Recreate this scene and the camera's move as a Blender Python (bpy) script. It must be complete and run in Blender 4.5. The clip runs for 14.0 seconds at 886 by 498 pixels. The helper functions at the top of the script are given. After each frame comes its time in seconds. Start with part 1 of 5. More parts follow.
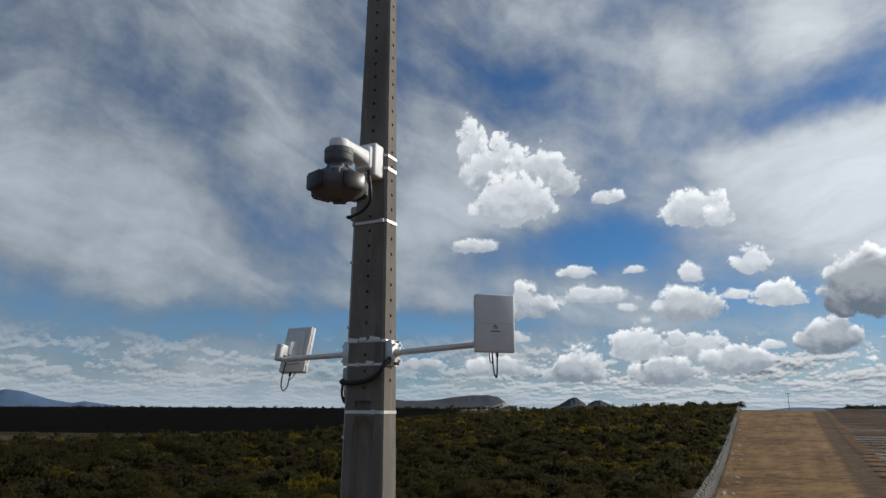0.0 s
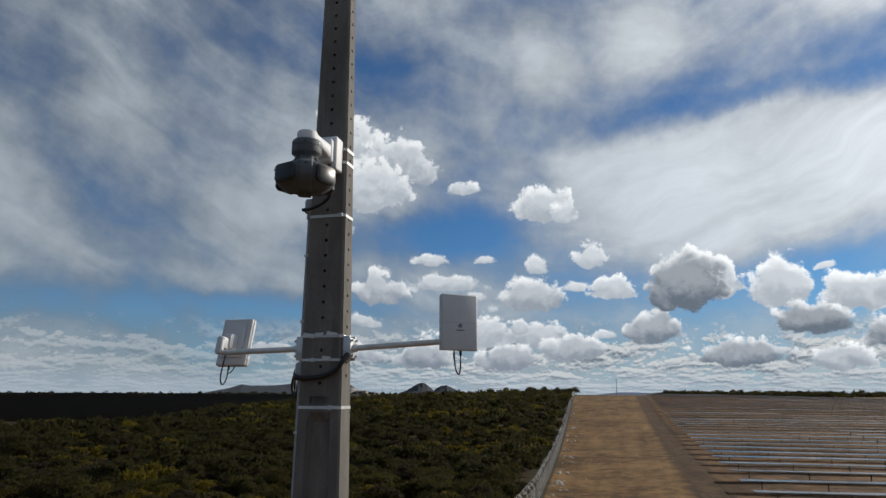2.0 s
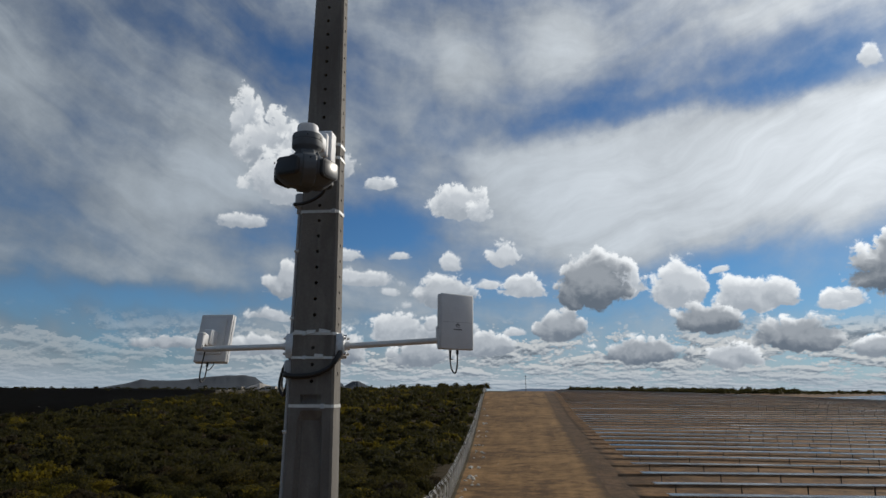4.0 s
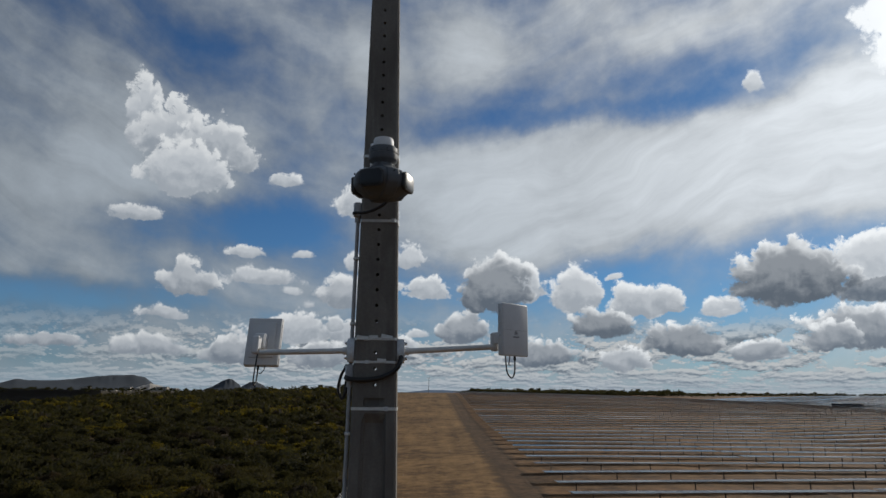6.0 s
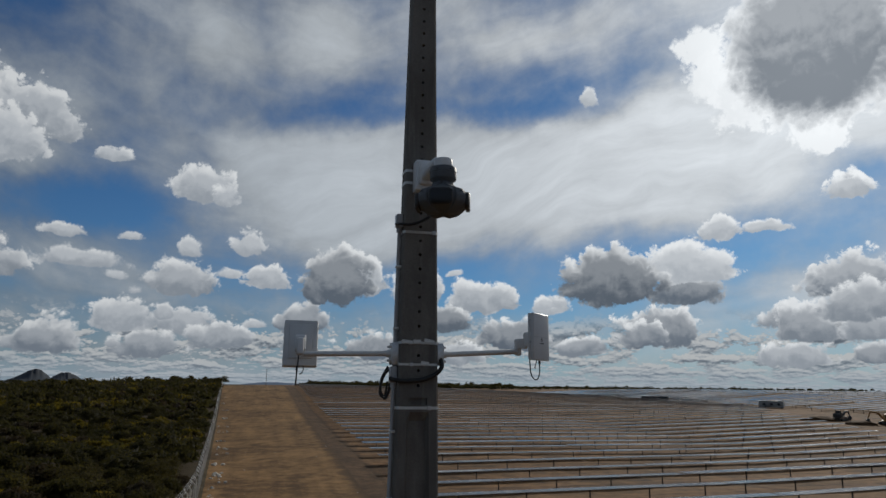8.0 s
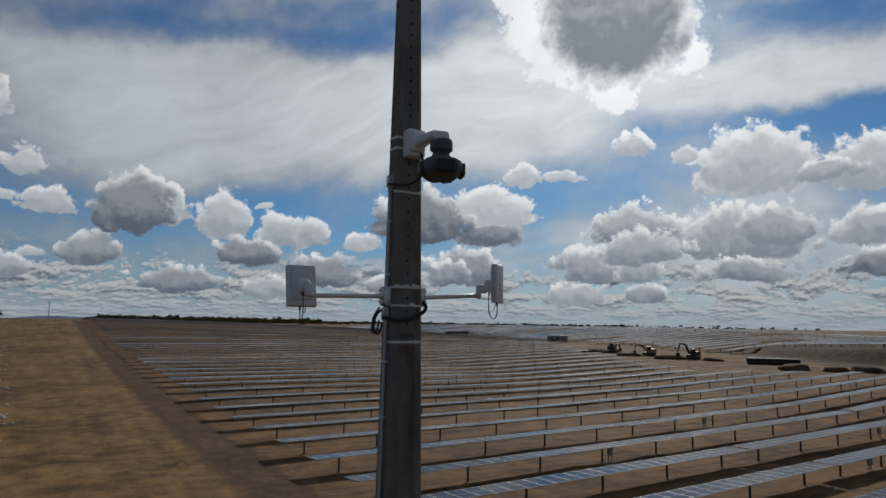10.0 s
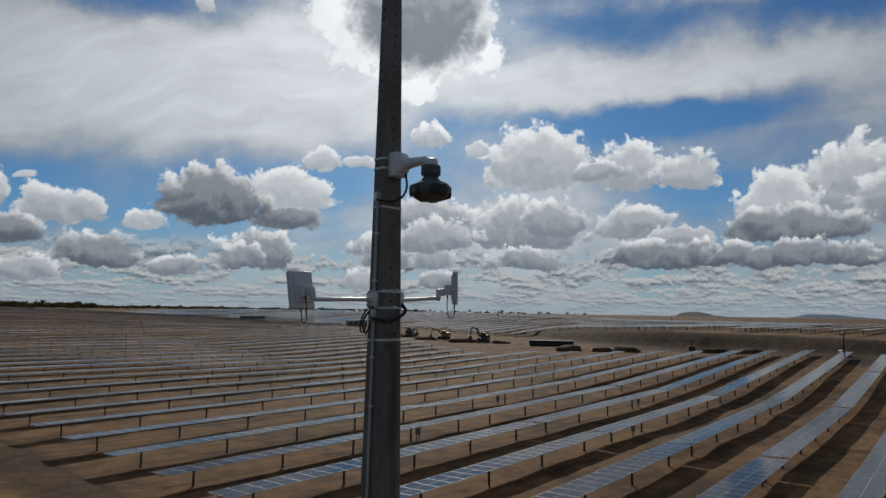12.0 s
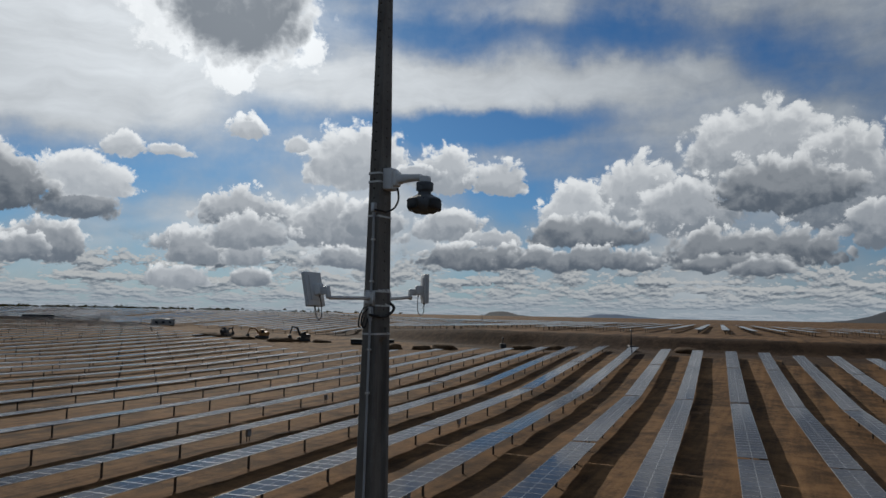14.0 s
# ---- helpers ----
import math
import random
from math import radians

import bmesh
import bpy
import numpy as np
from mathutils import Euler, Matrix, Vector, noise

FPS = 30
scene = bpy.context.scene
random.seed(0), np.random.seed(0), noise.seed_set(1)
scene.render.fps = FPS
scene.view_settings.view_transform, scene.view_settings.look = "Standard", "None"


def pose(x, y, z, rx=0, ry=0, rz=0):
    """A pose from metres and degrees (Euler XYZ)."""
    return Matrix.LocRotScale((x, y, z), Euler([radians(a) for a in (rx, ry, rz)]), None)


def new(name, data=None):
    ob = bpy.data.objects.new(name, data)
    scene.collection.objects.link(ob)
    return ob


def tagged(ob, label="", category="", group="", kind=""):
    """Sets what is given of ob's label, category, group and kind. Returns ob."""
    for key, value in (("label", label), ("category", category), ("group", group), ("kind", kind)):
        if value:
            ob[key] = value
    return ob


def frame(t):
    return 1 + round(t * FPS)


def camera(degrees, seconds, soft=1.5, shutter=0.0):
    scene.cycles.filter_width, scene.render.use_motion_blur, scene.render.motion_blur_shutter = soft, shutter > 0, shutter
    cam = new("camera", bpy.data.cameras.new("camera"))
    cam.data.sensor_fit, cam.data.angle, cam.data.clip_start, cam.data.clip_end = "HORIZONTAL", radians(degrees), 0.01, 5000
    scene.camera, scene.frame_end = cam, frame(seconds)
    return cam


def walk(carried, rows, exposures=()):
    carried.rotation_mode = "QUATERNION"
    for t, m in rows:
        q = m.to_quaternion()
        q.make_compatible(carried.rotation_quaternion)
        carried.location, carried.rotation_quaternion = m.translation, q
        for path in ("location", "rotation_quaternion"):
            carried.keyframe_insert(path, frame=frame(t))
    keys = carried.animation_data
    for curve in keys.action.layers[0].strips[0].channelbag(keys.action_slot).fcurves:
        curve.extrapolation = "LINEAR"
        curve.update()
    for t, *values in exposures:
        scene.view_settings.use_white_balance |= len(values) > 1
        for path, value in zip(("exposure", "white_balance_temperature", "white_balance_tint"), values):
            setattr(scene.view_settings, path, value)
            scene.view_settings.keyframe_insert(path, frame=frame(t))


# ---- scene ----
cam = camera(66.4, 14.0)
# seconds, eye x y z, heading, pitch, roll
ROWS = [
    (0, 2.769, -4.275, 11.507, 26.92, 13.26, 0.25),
    (0.5, 2.568, -4.432, 11.538, 24.07, 12.21, 0.25),
    (1, 2.402, -4.528, 11.561, 20.31, 12.17, 0.25),
    (1.5, 2.242, -4.601, 11.563, 17.14, 12.14, 0.22),
    (2, 2.097, -4.664, 11.576, 14.43, 12.10, 0.20),
    (2.5, 1.930, -4.705, 11.615, 12.33, 12.07, 0.22),
    (3, 1.781, -4.723, 11.609, 10.64, 12.05, 0.23),
    (3.2, 1.726, -4.728, 11.603, 9.83, 11.95, 0.24),
    (5.3, 0.954, -5.031, 11.589, 2.41, 11.89, 0.45),
    (5.5, 0.802, -5.064, 11.592, 1.40, 11.93, 0.45),
    (6, 0.416, -5.148, 11.601, -1.03, 11.96, 0.48),
    (6.5, 0.027, -5.229, 11.608, -3.76, 11.98, 0.55),
    (7, -0.351, -5.294, 11.612, -6.73, 12.03, 0.59),
    (7.5, -0.753, -5.347, 11.614, -10.64, 12.08, 0.64),
    (8, -1.162, -5.406, 11.646, -14.41, 11.49, 0.67),
    (8.2, -1.325, -5.431, 11.632, -15.80, 10.78, 0.68),
    (10.3, -3.203, -5.734, 11.649, -33.00, 5.62, 0.87),
    (10.5, -3.402, -5.718, 11.644, -34.68, 5.13, 0.87),
    (11, -3.905, -5.669, 11.664, -38.76, 5.21, 0.88),
    (11.5, -4.443, -5.521, 11.724, -43.16, 5.27, 0.90),
    (12, -4.936, -5.361, 11.781, -47.53, 5.32, 0.93),
    (12.5, -5.393, -5.191, 11.791, -51.82, 5.38, 0.96),
    (13, -5.889, -4.951, 11.752, -55.68, 5.42, 0.97),
    (13.5, -6.362, -4.718, 11.728, -59.02, 5.47, 1.05),
    (14, -6.925, -4.421, 11.726, -62.96, 5.52, 1.12),
]
walk(cam, [(t, pose(x, y, z, 90 + pitch, 0, yaw) @ pose(0, 0, 0, 0, 0, roll)) for t, x, y, z, yaw, pitch, roll in ROWS],
     [(0.0, 0.08), (3.0, -0.07), (5.5, -0.24), (7.5, -0.48), (11.0, -0.54), (14.0, -0.50)])

# ---------------------------------------------------------------- sky and sun
SUN_AZ, SUN_EL = -45.6, 25.0      # degrees left of +y, degrees up
sd = Vector((-math.sin(radians(SUN_AZ)) * math.cos(radians(SUN_EL)), math.cos(radians(SUN_AZ)) * math.cos(radians(SUN_EL)), math.sin(radians(SUN_EL))))
sun_data = bpy.data.lights.new("sun", "SUN")
sun_data.energy, sun_data.angle, sun_data.color = 3.5, radians(1.5), (1.0, 0.93, 0.82)
sun_lamp = new("sun", sun_data)
sun_lamp.matrix_world = Matrix.Translation(sd * 100) @ sd.to_track_quat("Z", "Y").to_matrix().to_4x4()


class Net:
    """Short hand for building node trees."""
    def __init__(self, tree):
        self.t = tree
        self.n = tree.nodes
        self.n.clear()

    def node(self, kind):
        return self.n.new(kind)

    def put(self, socket, v):
        if isinstance(v, bpy.types.NodeSocket):
            self.t.links.new(v, socket)
        elif v is not None:
            socket.default_value = v

    def math(self, op, a, b=None, c=None, clamp=False):
        nd = self.node("ShaderNodeMath")
        nd.operation, nd.use_clamp = op, clamp
        for i, v in enumerate((a, b, c)):
            self.put(nd.inputs[i], v)
        return nd.outputs[0]

    def vec(self, op, a, b=None, scale=None):
        nd = self.node("ShaderNodeVectorMath")
        nd.operation = op
        self.put(nd.inputs[0], a)
        self.put(nd.inputs[1], b)
        if scale is not None:
            self.put(nd.inputs["Scale"], scale)
        return nd.outputs["Value"] if op in ("LENGTH", "DOT_PRODUCT", "DISTANCE") else nd.outputs[0]

    def noise(self, vec, scale, detail=4.0, rough=0.55, color=False, lac=2.0):
        nd = self.node("ShaderNodeTexNoise")
        self.put(nd.inputs["Vector"], vec)
        nd.inputs["Scale"].default_value, nd.inputs["Detail"].default_value = scale, detail
        nd.inputs["Roughness"].default_value, nd.inputs["Lacunarity"].default_value = rough, lac
        return nd.outputs["Color" if color else 0]

    def step(self, v, lo, hi, smooth=True):
        nd = self.node("ShaderNodeMapRange")
        nd.interpolation_type = "SMOOTHSTEP" if smooth else "LINEAR"
        self.put(nd.inputs[0], v)
        self.put(nd.inputs[1], lo)
        self.put(nd.inputs[2], hi)
        return nd.outputs[0]

    def mix(self, f, a, b, blend="MIX"):
        nd = self.node("ShaderNodeMix")
        nd.data_type, nd.blend_type = "RGBA", blend
        self.put(nd.inputs[0], f)
        for s, v in ((nd.inputs[6], a), (nd.inputs[7], b)):
            self.put(s, (*v, 1) if isinstance(v, tuple) and len(v) == 3 else v)
        return nd.outputs[2]

    def map(self, vec, loc=(0, 0, 0), rot=(0, 0, 0), scale=(1, 1, 1), kind="POINT"):
        nd = self.node("ShaderNodeMapping")
        nd.vector_type = kind
        self.put(nd.inputs[0], vec)
        nd.inputs[1].default_value, nd.inputs[2].default_value, nd.inputs[3].default_value = loc, rot, scale
        return nd.outputs[0]


# clouds: heading to the right of the road and height of the middle, half width and height, all in degrees; greyness
CUMULI_A = [(-15.4, 2.9, 2.4, 2.2, 0.35), (-11.0, 4.6, 2.9, 2.1, 0.2), (-6.3, 4.4, 2.7, 1.8, 0.25), (-3.5, 3.3, 2.9, 1.7, 0.4), (-9.1, 2.6, 2.9, 1.6, 0.45), (-1.2, 4.8, 1.3, 0.5, 0.1),
    (-10.8, 4.7, 2.8, 2.2, 0.2), (-7.7, 5.2, 1.1, 1.2, 0.2), (-22.1, 3.0, 3.1, 1.3, 0.35), (-29.0, 3.3, 3.0, 0.8, 0.4), (-16.5, 2.6, 2.7, 1.3, 0.4), (-21.4, 5.7, 2.1, 0.9, 0.2),
    (-1.0, 4.7, 1.2, 0.7, 0.1), (2.8, 4.8, 2.5, 2.3, 0.55), (26.1, 3.0, 2.4, 1.3, 0.45), (26.2, 3.2, 2.6, 1.2, 0.45), (32.3, 4.2, 3.7, 2.5, 0.55), (43.2, 5.1, 4.7, 1.8, 0.4)]
CUMULI_B = [(43.5, 4.0, 2.6, 1.7, 0.75), (-15.7, 2.8, 2.6, 1.9, 0.5), (47.1, 2.4, 2.1, 1.3, 0.5), (15.7, 2.3, 2.4, 1.6, 0.35), (9.3, 2.8, 4.0, 1.7, 0.6), (31.1, 4.1, 2.3, 1.5, 0.5),
    (41.5, 2.2, 3.0, 1.7, 0.3), (46.7, 4.1, 2.4, 1.7, 0.4), (-15.4, 11.1, 2.1, 0.8, 0.1), (-10.8, 10.9, 1.1, 0.6, 0.05), (-14.1, 9.0, 3.6, 1.2, 0.15), (-20.0, 8.0, 2.5, 2.0, 0.35),
    (-11.7, 8.1, 1.0, 0.6, 0.05), (-10.0, 7.1, 0.8, 0.5, 0.05), (-2.8, 8.8, 1.2, 0.6, 0.05), (-3.0, 8.7, 1.1, 0.7, 0.05), (-0.3, 8.2, 2.3, 1.8, 0.15), (-1.8, 11.1, 1.7, 1.5, 0.1)]
CUMULI_C = [(-6.4, 10.5, 1.2, 1.4, 0.1), (-6.9, 7.7, 2.9, 2.4, 0.35), (-5.8, 15.2, 3.0, 2.4, 0.2), (-4.1, 14.7, 1.3, 1.6, 0.1), (-12.7, 16.8, 1.7, 1.1, 0.1), (-24.2, 13.3, 2.6, 1.0, 0.2),
    (-24.0, 21.0, 1.9, 3.2, 0.12), (-21.8, 19.1, 3.4, 3.7, 0.25), (-18.7, 18.6, 4.2, 3.2, 0.28), (-20.7, 16.6, 3.9, 3.3, 0.12), (12.2, 7.6, 2.5, 3.2, 0.2), (17.6, 7.0, 3.6, 2.1, 0.25),
    (14.2, 5.2, 3.0, 2.1, 0.75), (20.5, 3.9, 3.2, 2.0, 0.7), (15.6, 9.3, 0.9, 0.5, 0.0), (7.9, 8.2, 2.3, 2.4, 0.2), (5.3, 8.1, 3.4, 3.8, 0.8), (23.6, 6.5, 1.7, 1.3, 0.1)]
CUMULI_D = [(23.4, 6.7, 1.3, 0.8, 0.05), (34.0, 7.3, 3.4, 2.1, 0.6), (34.0, 9.2, 4.7, 2.4, 0.05), (28.5, 8.1, 4.6, 3.8, 0.85), (37.0, 12.1, 2.0, 1.7, 0.05), (40.5, 12.2, 1.9, 0.8, 0.05),
    (26.9, 23.3, 0.7, 1.0, 0.0), (27.0, 23.4, 0.8, 1.2, 0.0), (46.7, 14.6, 1.9, 1.5, 0.15), (44.8, 7.5, 2.3, 2.2, 0.5), (54.4, 6.6, 5.6, 3.6, 0.4), (46.2, 7.7, 3.9, 2.6, 0.35),
    (55.7, 11.8, 5.2, 4.2, 0.15), (63.1, 11.3, 3.4, 3.3, 0.2), (67.6, 11.0, 3.0, 2.2, 0.2), (60.1, 11.5, 2.7, 1.4, 0.3), (46.6, 14.4, 2.2, 1.4, 0.1), (50.4, 13.5, 1.5, 1.2, 0.05)]
CUMULI_E = [(56.9, 7.4, 3.5, 2.4, 0.4), (63.4, 7.0, 3.4, 2.4, 0.35), (67.3, 6.1, 3.0, 1.5, 0.3), (42.6, 4.4, 2.4, 2.5, 0.45), (46.8, 5.8, 4.0, 2.4, 0.4), (88.6, 11.7, 6.7, 5.3, 0.3),
    (94.0, 8.6, 4.7, 6.4, 0.5), (79.3, 9.1, 4.6, 4.3, 0.25), (74.1, 7.7, 3.5, 3.8, 0.15), (82.8, 7.9, 4.6, 3.8, 0.4), (89.9, 9.5, 5.9, 3.4, 0.8), (75.3, 6.5, 5.8, 2.2, 0.75),
    (87.3, 4.9, 7.7, 2.8, 0.85), (66.4, 4.4, 6.8, 1.9, 0.8), (74.9, 4.4, 7.8, 1.6, 0.75), (86.5, 4.2, 5.5, 1.2, 0.85), (88.1, 3.7, 2.7, 1.3, 0.8), (97.0, 6.5, 3.8, 3.1, 0.5)]
CUMULI_F = [(54.7, 4.2, 3.4, 1.7, 0.5)]
# the thick cloud before the sun
SUN_CLOUD_A = [(36.7, 26.5, 2.3, 2.1, 0.0), (36.9, 24.2, 1.9, 1.8, 0.0), (51.3, 21.2, 1.8, 2.0, 0.0), (38.5, 23.4, 2.3, 2.5, 0.0), (44.7, 19.0, 2.5, 2.1, 0.0), (40.1, 22.5, 3.3, 3.3, 0.05),
    (45.0, 25.2, 7.4, 6.7, 0.60)]
# veils and clear gaps: heading, height, half width, half height, turn; weight
VEIL_A = [(-26.0, 15.0, 7.0, 6.0, 0, 0.3), (-52.0, 16.8, 15.9, 8.5, 0, 0.55), (-58.6, 26.9, 10.6, 4.5, 0, 0.3), (-38.6, 28.2, 8.2, 2.6, -20, -0.35), (-43.8, 6.7, 15.3, 2.0, 0, -0.95), (-55.3, 10.4, 12.5, 1.7, -15, 0.35), (-20.9, 27.7, 7.6, 4.8, 0, -0.25),
    (-8.2, 24.4, 2.3, 4.3, 0, -0.3), (-3.5, 20.7, 3.8, 9.2, 15, 0.5), (3.4, 16.3, 6.9, 4.9, 0, 0.6), (-27.1, 18.6, 4.5, 9.3, 0, 0.45), (-21.2, 12.8, 9.5, 2.4, 0, -0.8), (-12.3, 19.0, 3.3, 2.7, 0, -0.5),
    (2.2, 23.2, 5.6, 2.4, 20, -0.15), (-18.2, 17.0, 4.3, 6.1, 0, 0.5), (-6.4, 28.3, 4.6, 6.7, -25, 0.4), (9.0, 17.7, 11.8, 4.8, 15, 0.6)]
VEIL_B = [(18.6, 15.7, 18.7, 4.5, 12, 1.1), (27.5, 19.2, 11.5, 2.5, 20, 0.7), (11.8, 23.5, 12.1, 2.2, 14, -0.45), (30.2, 25.4, 6.7, 2.4, 10, -0.6), (4.3, 29.1, 6.7, 3.8, 0, 0.7), (-30.5, 8.8, 11.8, 1.6, -10, 0.25),
    (-12.6, 26.6, 5.5, 5.5, 0, -0.2), (-13.6, 13.4, 7.1, 2.3, 0, -1.0), (-27.0, 7.0, 11.5, 1.3, 0, -0.8), (6.7, 12.9, 9.5, 2.4, 0, 0.4), (22.8, 29.4, 8.9, 2.5, 10, 0.5), (32.0, 16.2, 15.3, 4.9, 8, 0.5),
    (20.3, 19.0, 26.8, 3.6, 2, 1.0), (62.5, 18.5, 15.0, 2.1, 3, 1.0), (15.8, 22.7, 13.6, 1.1, 0, -0.6), (63.6, 15.0, 12.8, 1.7, 6, -1.2)]
VEIL_C = [(22.7, 14.8, 21.5, 1.8, 0, 0.3), (14.5, 8.4, 20.2, 2.8, 0, -1.1), (34.6, 10.4, 12.0, 2.4, 0, -0.6), (62.6, 23.0, 11.2, 1.6, 0, -0.8), (66.9, 19.1, 22.5, 2.1, 0, 0.9), (30.2, 17.2, 17.1, 3.6, 0, 0.5),
    (80.7, 22.4, 14.3, 1.9, -5, -1.1), (90.5, 19.0, 4.4, 2.3, -15, -1.0), (62.0, 15.7, 15.0, 1.3, 0, -0.9), (36.6, 11.3, 15.8, 2.6, 0, -0.6), (68.3, 9.9, 6.9, 2.3, 0, -0.9), (86.6, 14.3, 4.7, 1.7, 15, -0.8)]


def sky_dir(a, e):
    return Vector((math.sin(radians(a)) * math.cos(radians(e)), math.cos(radians(a)) * math.cos(radians(e)), math.sin(radians(e))))


world = bpy.data.worlds.new("sky")
scene.world = world
world.use_nodes = True
w = Net(world.node_tree)
gen = w.node("ShaderNodeTexCoord").outputs["Generated"]
sep = w.node("ShaderNodeSeparateXYZ")
w.put(sep.inputs[0], gen)
up = w.math("MAXIMUM", sep.outputs[2], 0.0)
head_deg = w.math("MULTIPLY", w.math("ARCTAN2", sep.outputs[0], sep.outputs[1]), 180 / math.pi)
high_deg = w.math("MULTIPLY", w.math("ARCSINE", sep.outputs[2]), 180 / math.pi)


def combine(x, y, z=0.0):
    nd = w.node("ShaderNodeCombineXYZ")
    for i, v in enumerate((x, y, z)):
        w.put(nd.inputs[i], v)
    return nd.outputs[0]


def shifted(v, d):
    return w.vec("ADD", v, d)


sky_at = combine(head_deg, high_deg)
wob = w.vec("SUBTRACT", w.noise(sky_at, 0.30, 5, 0.58, True), (0.5, 0.5, 0.5))
way = w.vec("ADD", sky_at, w.vec("MULTIPLY", wob, (3.2, 2.4, 0.0)))
near_way = w.vec("ADD", sky_at, w.vec("MULTIPLY", wob, (1.7, 1.3, 0.0)))


def after(d, acc):
    """The same direction, worked out after acc, so that the clouds are laid one by one."""
    if acc is None:
        return d
    nd = w.node("ShaderNodeVectorMath")
    nd.operation = "MULTIPLY_ADD"
    w.put(nd.inputs[0], acc)
    nd.inputs[1].default_value = (1e-9, 1e-9, 1e-9)
    w.put(nd.inputs[2], d)
    return nd.outputs[0]


def billow(d, octaves):
    """Rounded heads with sharp creases between them, like a cauliflower's."""
    acc = None
    for k, (scale, amp) in enumerate(octaves):
        n = w.noise(shifted(d, (0.0, 0.0, 3.7 * k)), scale, 0.0, 0.5)
        n = w.math("MULTIPLY", w.math("ABSOLUTE", w.math("SUBTRACT", n, 0.5)), 2.0 * amp)
        acc = n if acc is None else w.math("ADD", acc, n)
    return acc


def grouped(name, build, **given):
    """A node group of its own, fed by the given sockets: build() gets them by name and returns its one output."""
    global w
    outer = w
    tree = bpy.data.node_groups.new(name, "ShaderNodeTree")
    kinds = {"VALUE": "NodeSocketFloat", "VECTOR": "NodeSocketVector", "RGBA": "NodeSocketColor"}
    for key, v in given.items():
        tree.interface.new_socket(key, in_out="INPUT", socket_type=kinds[v.type])
    w = Net(tree)
    gi = w.node("NodeGroupInput")
    res = build(**{key: gi.outputs[key] for key in given})
    tree.interface.new_socket("out", in_out="OUTPUT", socket_type=kinds[res.type])
    go = w.node("NodeGroupOutput")
    w.put(go.inputs[0], res)
    w = outer
    nd = w.node("ShaderNodeGroup")
    nd.node_tree = tree
    for key, v in given.items():
        w.put(nd.inputs[key], v)
    return nd.outputs[0]


def soft(d, patches):
    """The sum of soft-edged patches, each with its own weight."""
    acc = None
    for a, e, wd, h, turn, k in patches:
        m = w.map(after(d, acc), (a, e, 0), (0, 0, radians(turn)), (wd, h, 1), "TEXTURE")
        v = w.math("MULTIPLY", w.step(w.vec("LENGTH", m), 1.35, 0.15), k)
        acc = v if acc is None else w.math("ADD", acc, v)
    return acc


toward = w.vec("DOT_PRODUCT", gen, tuple(sky_dir(-SUN_AZ, 25)))
glow = w.math("POWER", w.math("MAXIMUM", toward, 0.0), 14.0)
broad_glow = w.math("POWER", w.math("MAXIMUM", toward, 0.0), 2.0)
halo = w.math("POWER", w.math("MAXIMUM", toward, 0.0), 110.0)

# clear air
air = w.node("ShaderNodeTexSky")
air.sky_type, air.sun_disc, air.sun_elevation, air.sun_rotation = "NISHITA", False, radians(SUN_EL), radians(-SUN_AZ)
air.dust_density, air.ozone_density, air.altitude = 0.3, 3.0, 400
clear = w.mix(1.0, air.outputs[0], (0.029, 0.052, 0.070), "MULTIPLY")
clear = w.mix(w.math("MULTIPLY", w.math("POWER", w.math("SUBTRACT", 1.0, up), 9.0), 0.5), clear, (0.30, 0.41, 0.53))

# high veil of ice cloud: its streaks fall to the right over the scrub and rise to the right over the field
lean = w.math("ADD", w.math("MULTIPLY", w.step(head_deg, -62.0, -4.0), 17.0), w.math("MULTIPLY", w.step(head_deg, -4.0, 44.0), -11.0))
lie = combine(head_deg, w.math("ADD", high_deg, lean))
bend = w.vec("ADD", lie, w.vec("MULTIPLY", w.vec("SUBTRACT", w.noise(lie, 0.05, 4, 0.55, True), (0.5, 0.5, 0.5)), (16.0, 12.0, 0.0)))
streak = w.noise(w.map(bend, scale=(0.36, 1.0, 1)), 0.11, 5, 0.50)
fibres = w.noise(w.map(bend, scale=(0.16, 1.0, 1)), 0.55, 4, 0.5)
puffs = w.noise(sky_at, 0.10, 10, 0.60)
vn = w.math("ADD", w.math("MULTIPLY", streak, 0.50), w.math("ADD", w.math("MULTIPLY", puffs, 0.44), w.math("MULTIPLY", fibres, 0.06)))
vn = w.math("ADD", vn, 0.035)
for group in (VEIL_A, VEIL_B, VEIL_C):
    vn = w.math("ADD", vn, w.math("MULTIPLY", grouped("veil_patches", lambda d, g=group: soft(d, g), d=after(way, vn)), 0.135))
veil = w.math("MULTIPLY", w.step(vn, 0.33, 0.66), 0.95)
veil_lum = w.math("ADD", w.math("ADD", w.math("ADD", 0.17, w.math("MULTIPLY", broad_glow, 0.32)), w.math("MULTIPLY", glow, 0.26)), w.math("MULTIPLY", w.step(vn, 0.40, 0.80), 0.32))
veil_lum = w.math("ADD", veil_lum, w.math("MULTIPLY", halo, 0.22))
threads = w.noise(w.map(bend, scale=(0.30, 1.25, 1)), 0.34, 7, 0.60)
veil_lum = w.math("MULTIPLY", veil_lum, w.math("ADD", 0.66, w.math("MULTIPLY", threads, 0.66)))
veil_col = w.vec("SCALE", w.mix(broad_glow, (0.90, 0.985, 1.06), (0.995, 1.0, 0.995)), scale=veil_lum)
sheet_sky = w.mix(veil, clear, veil_col)

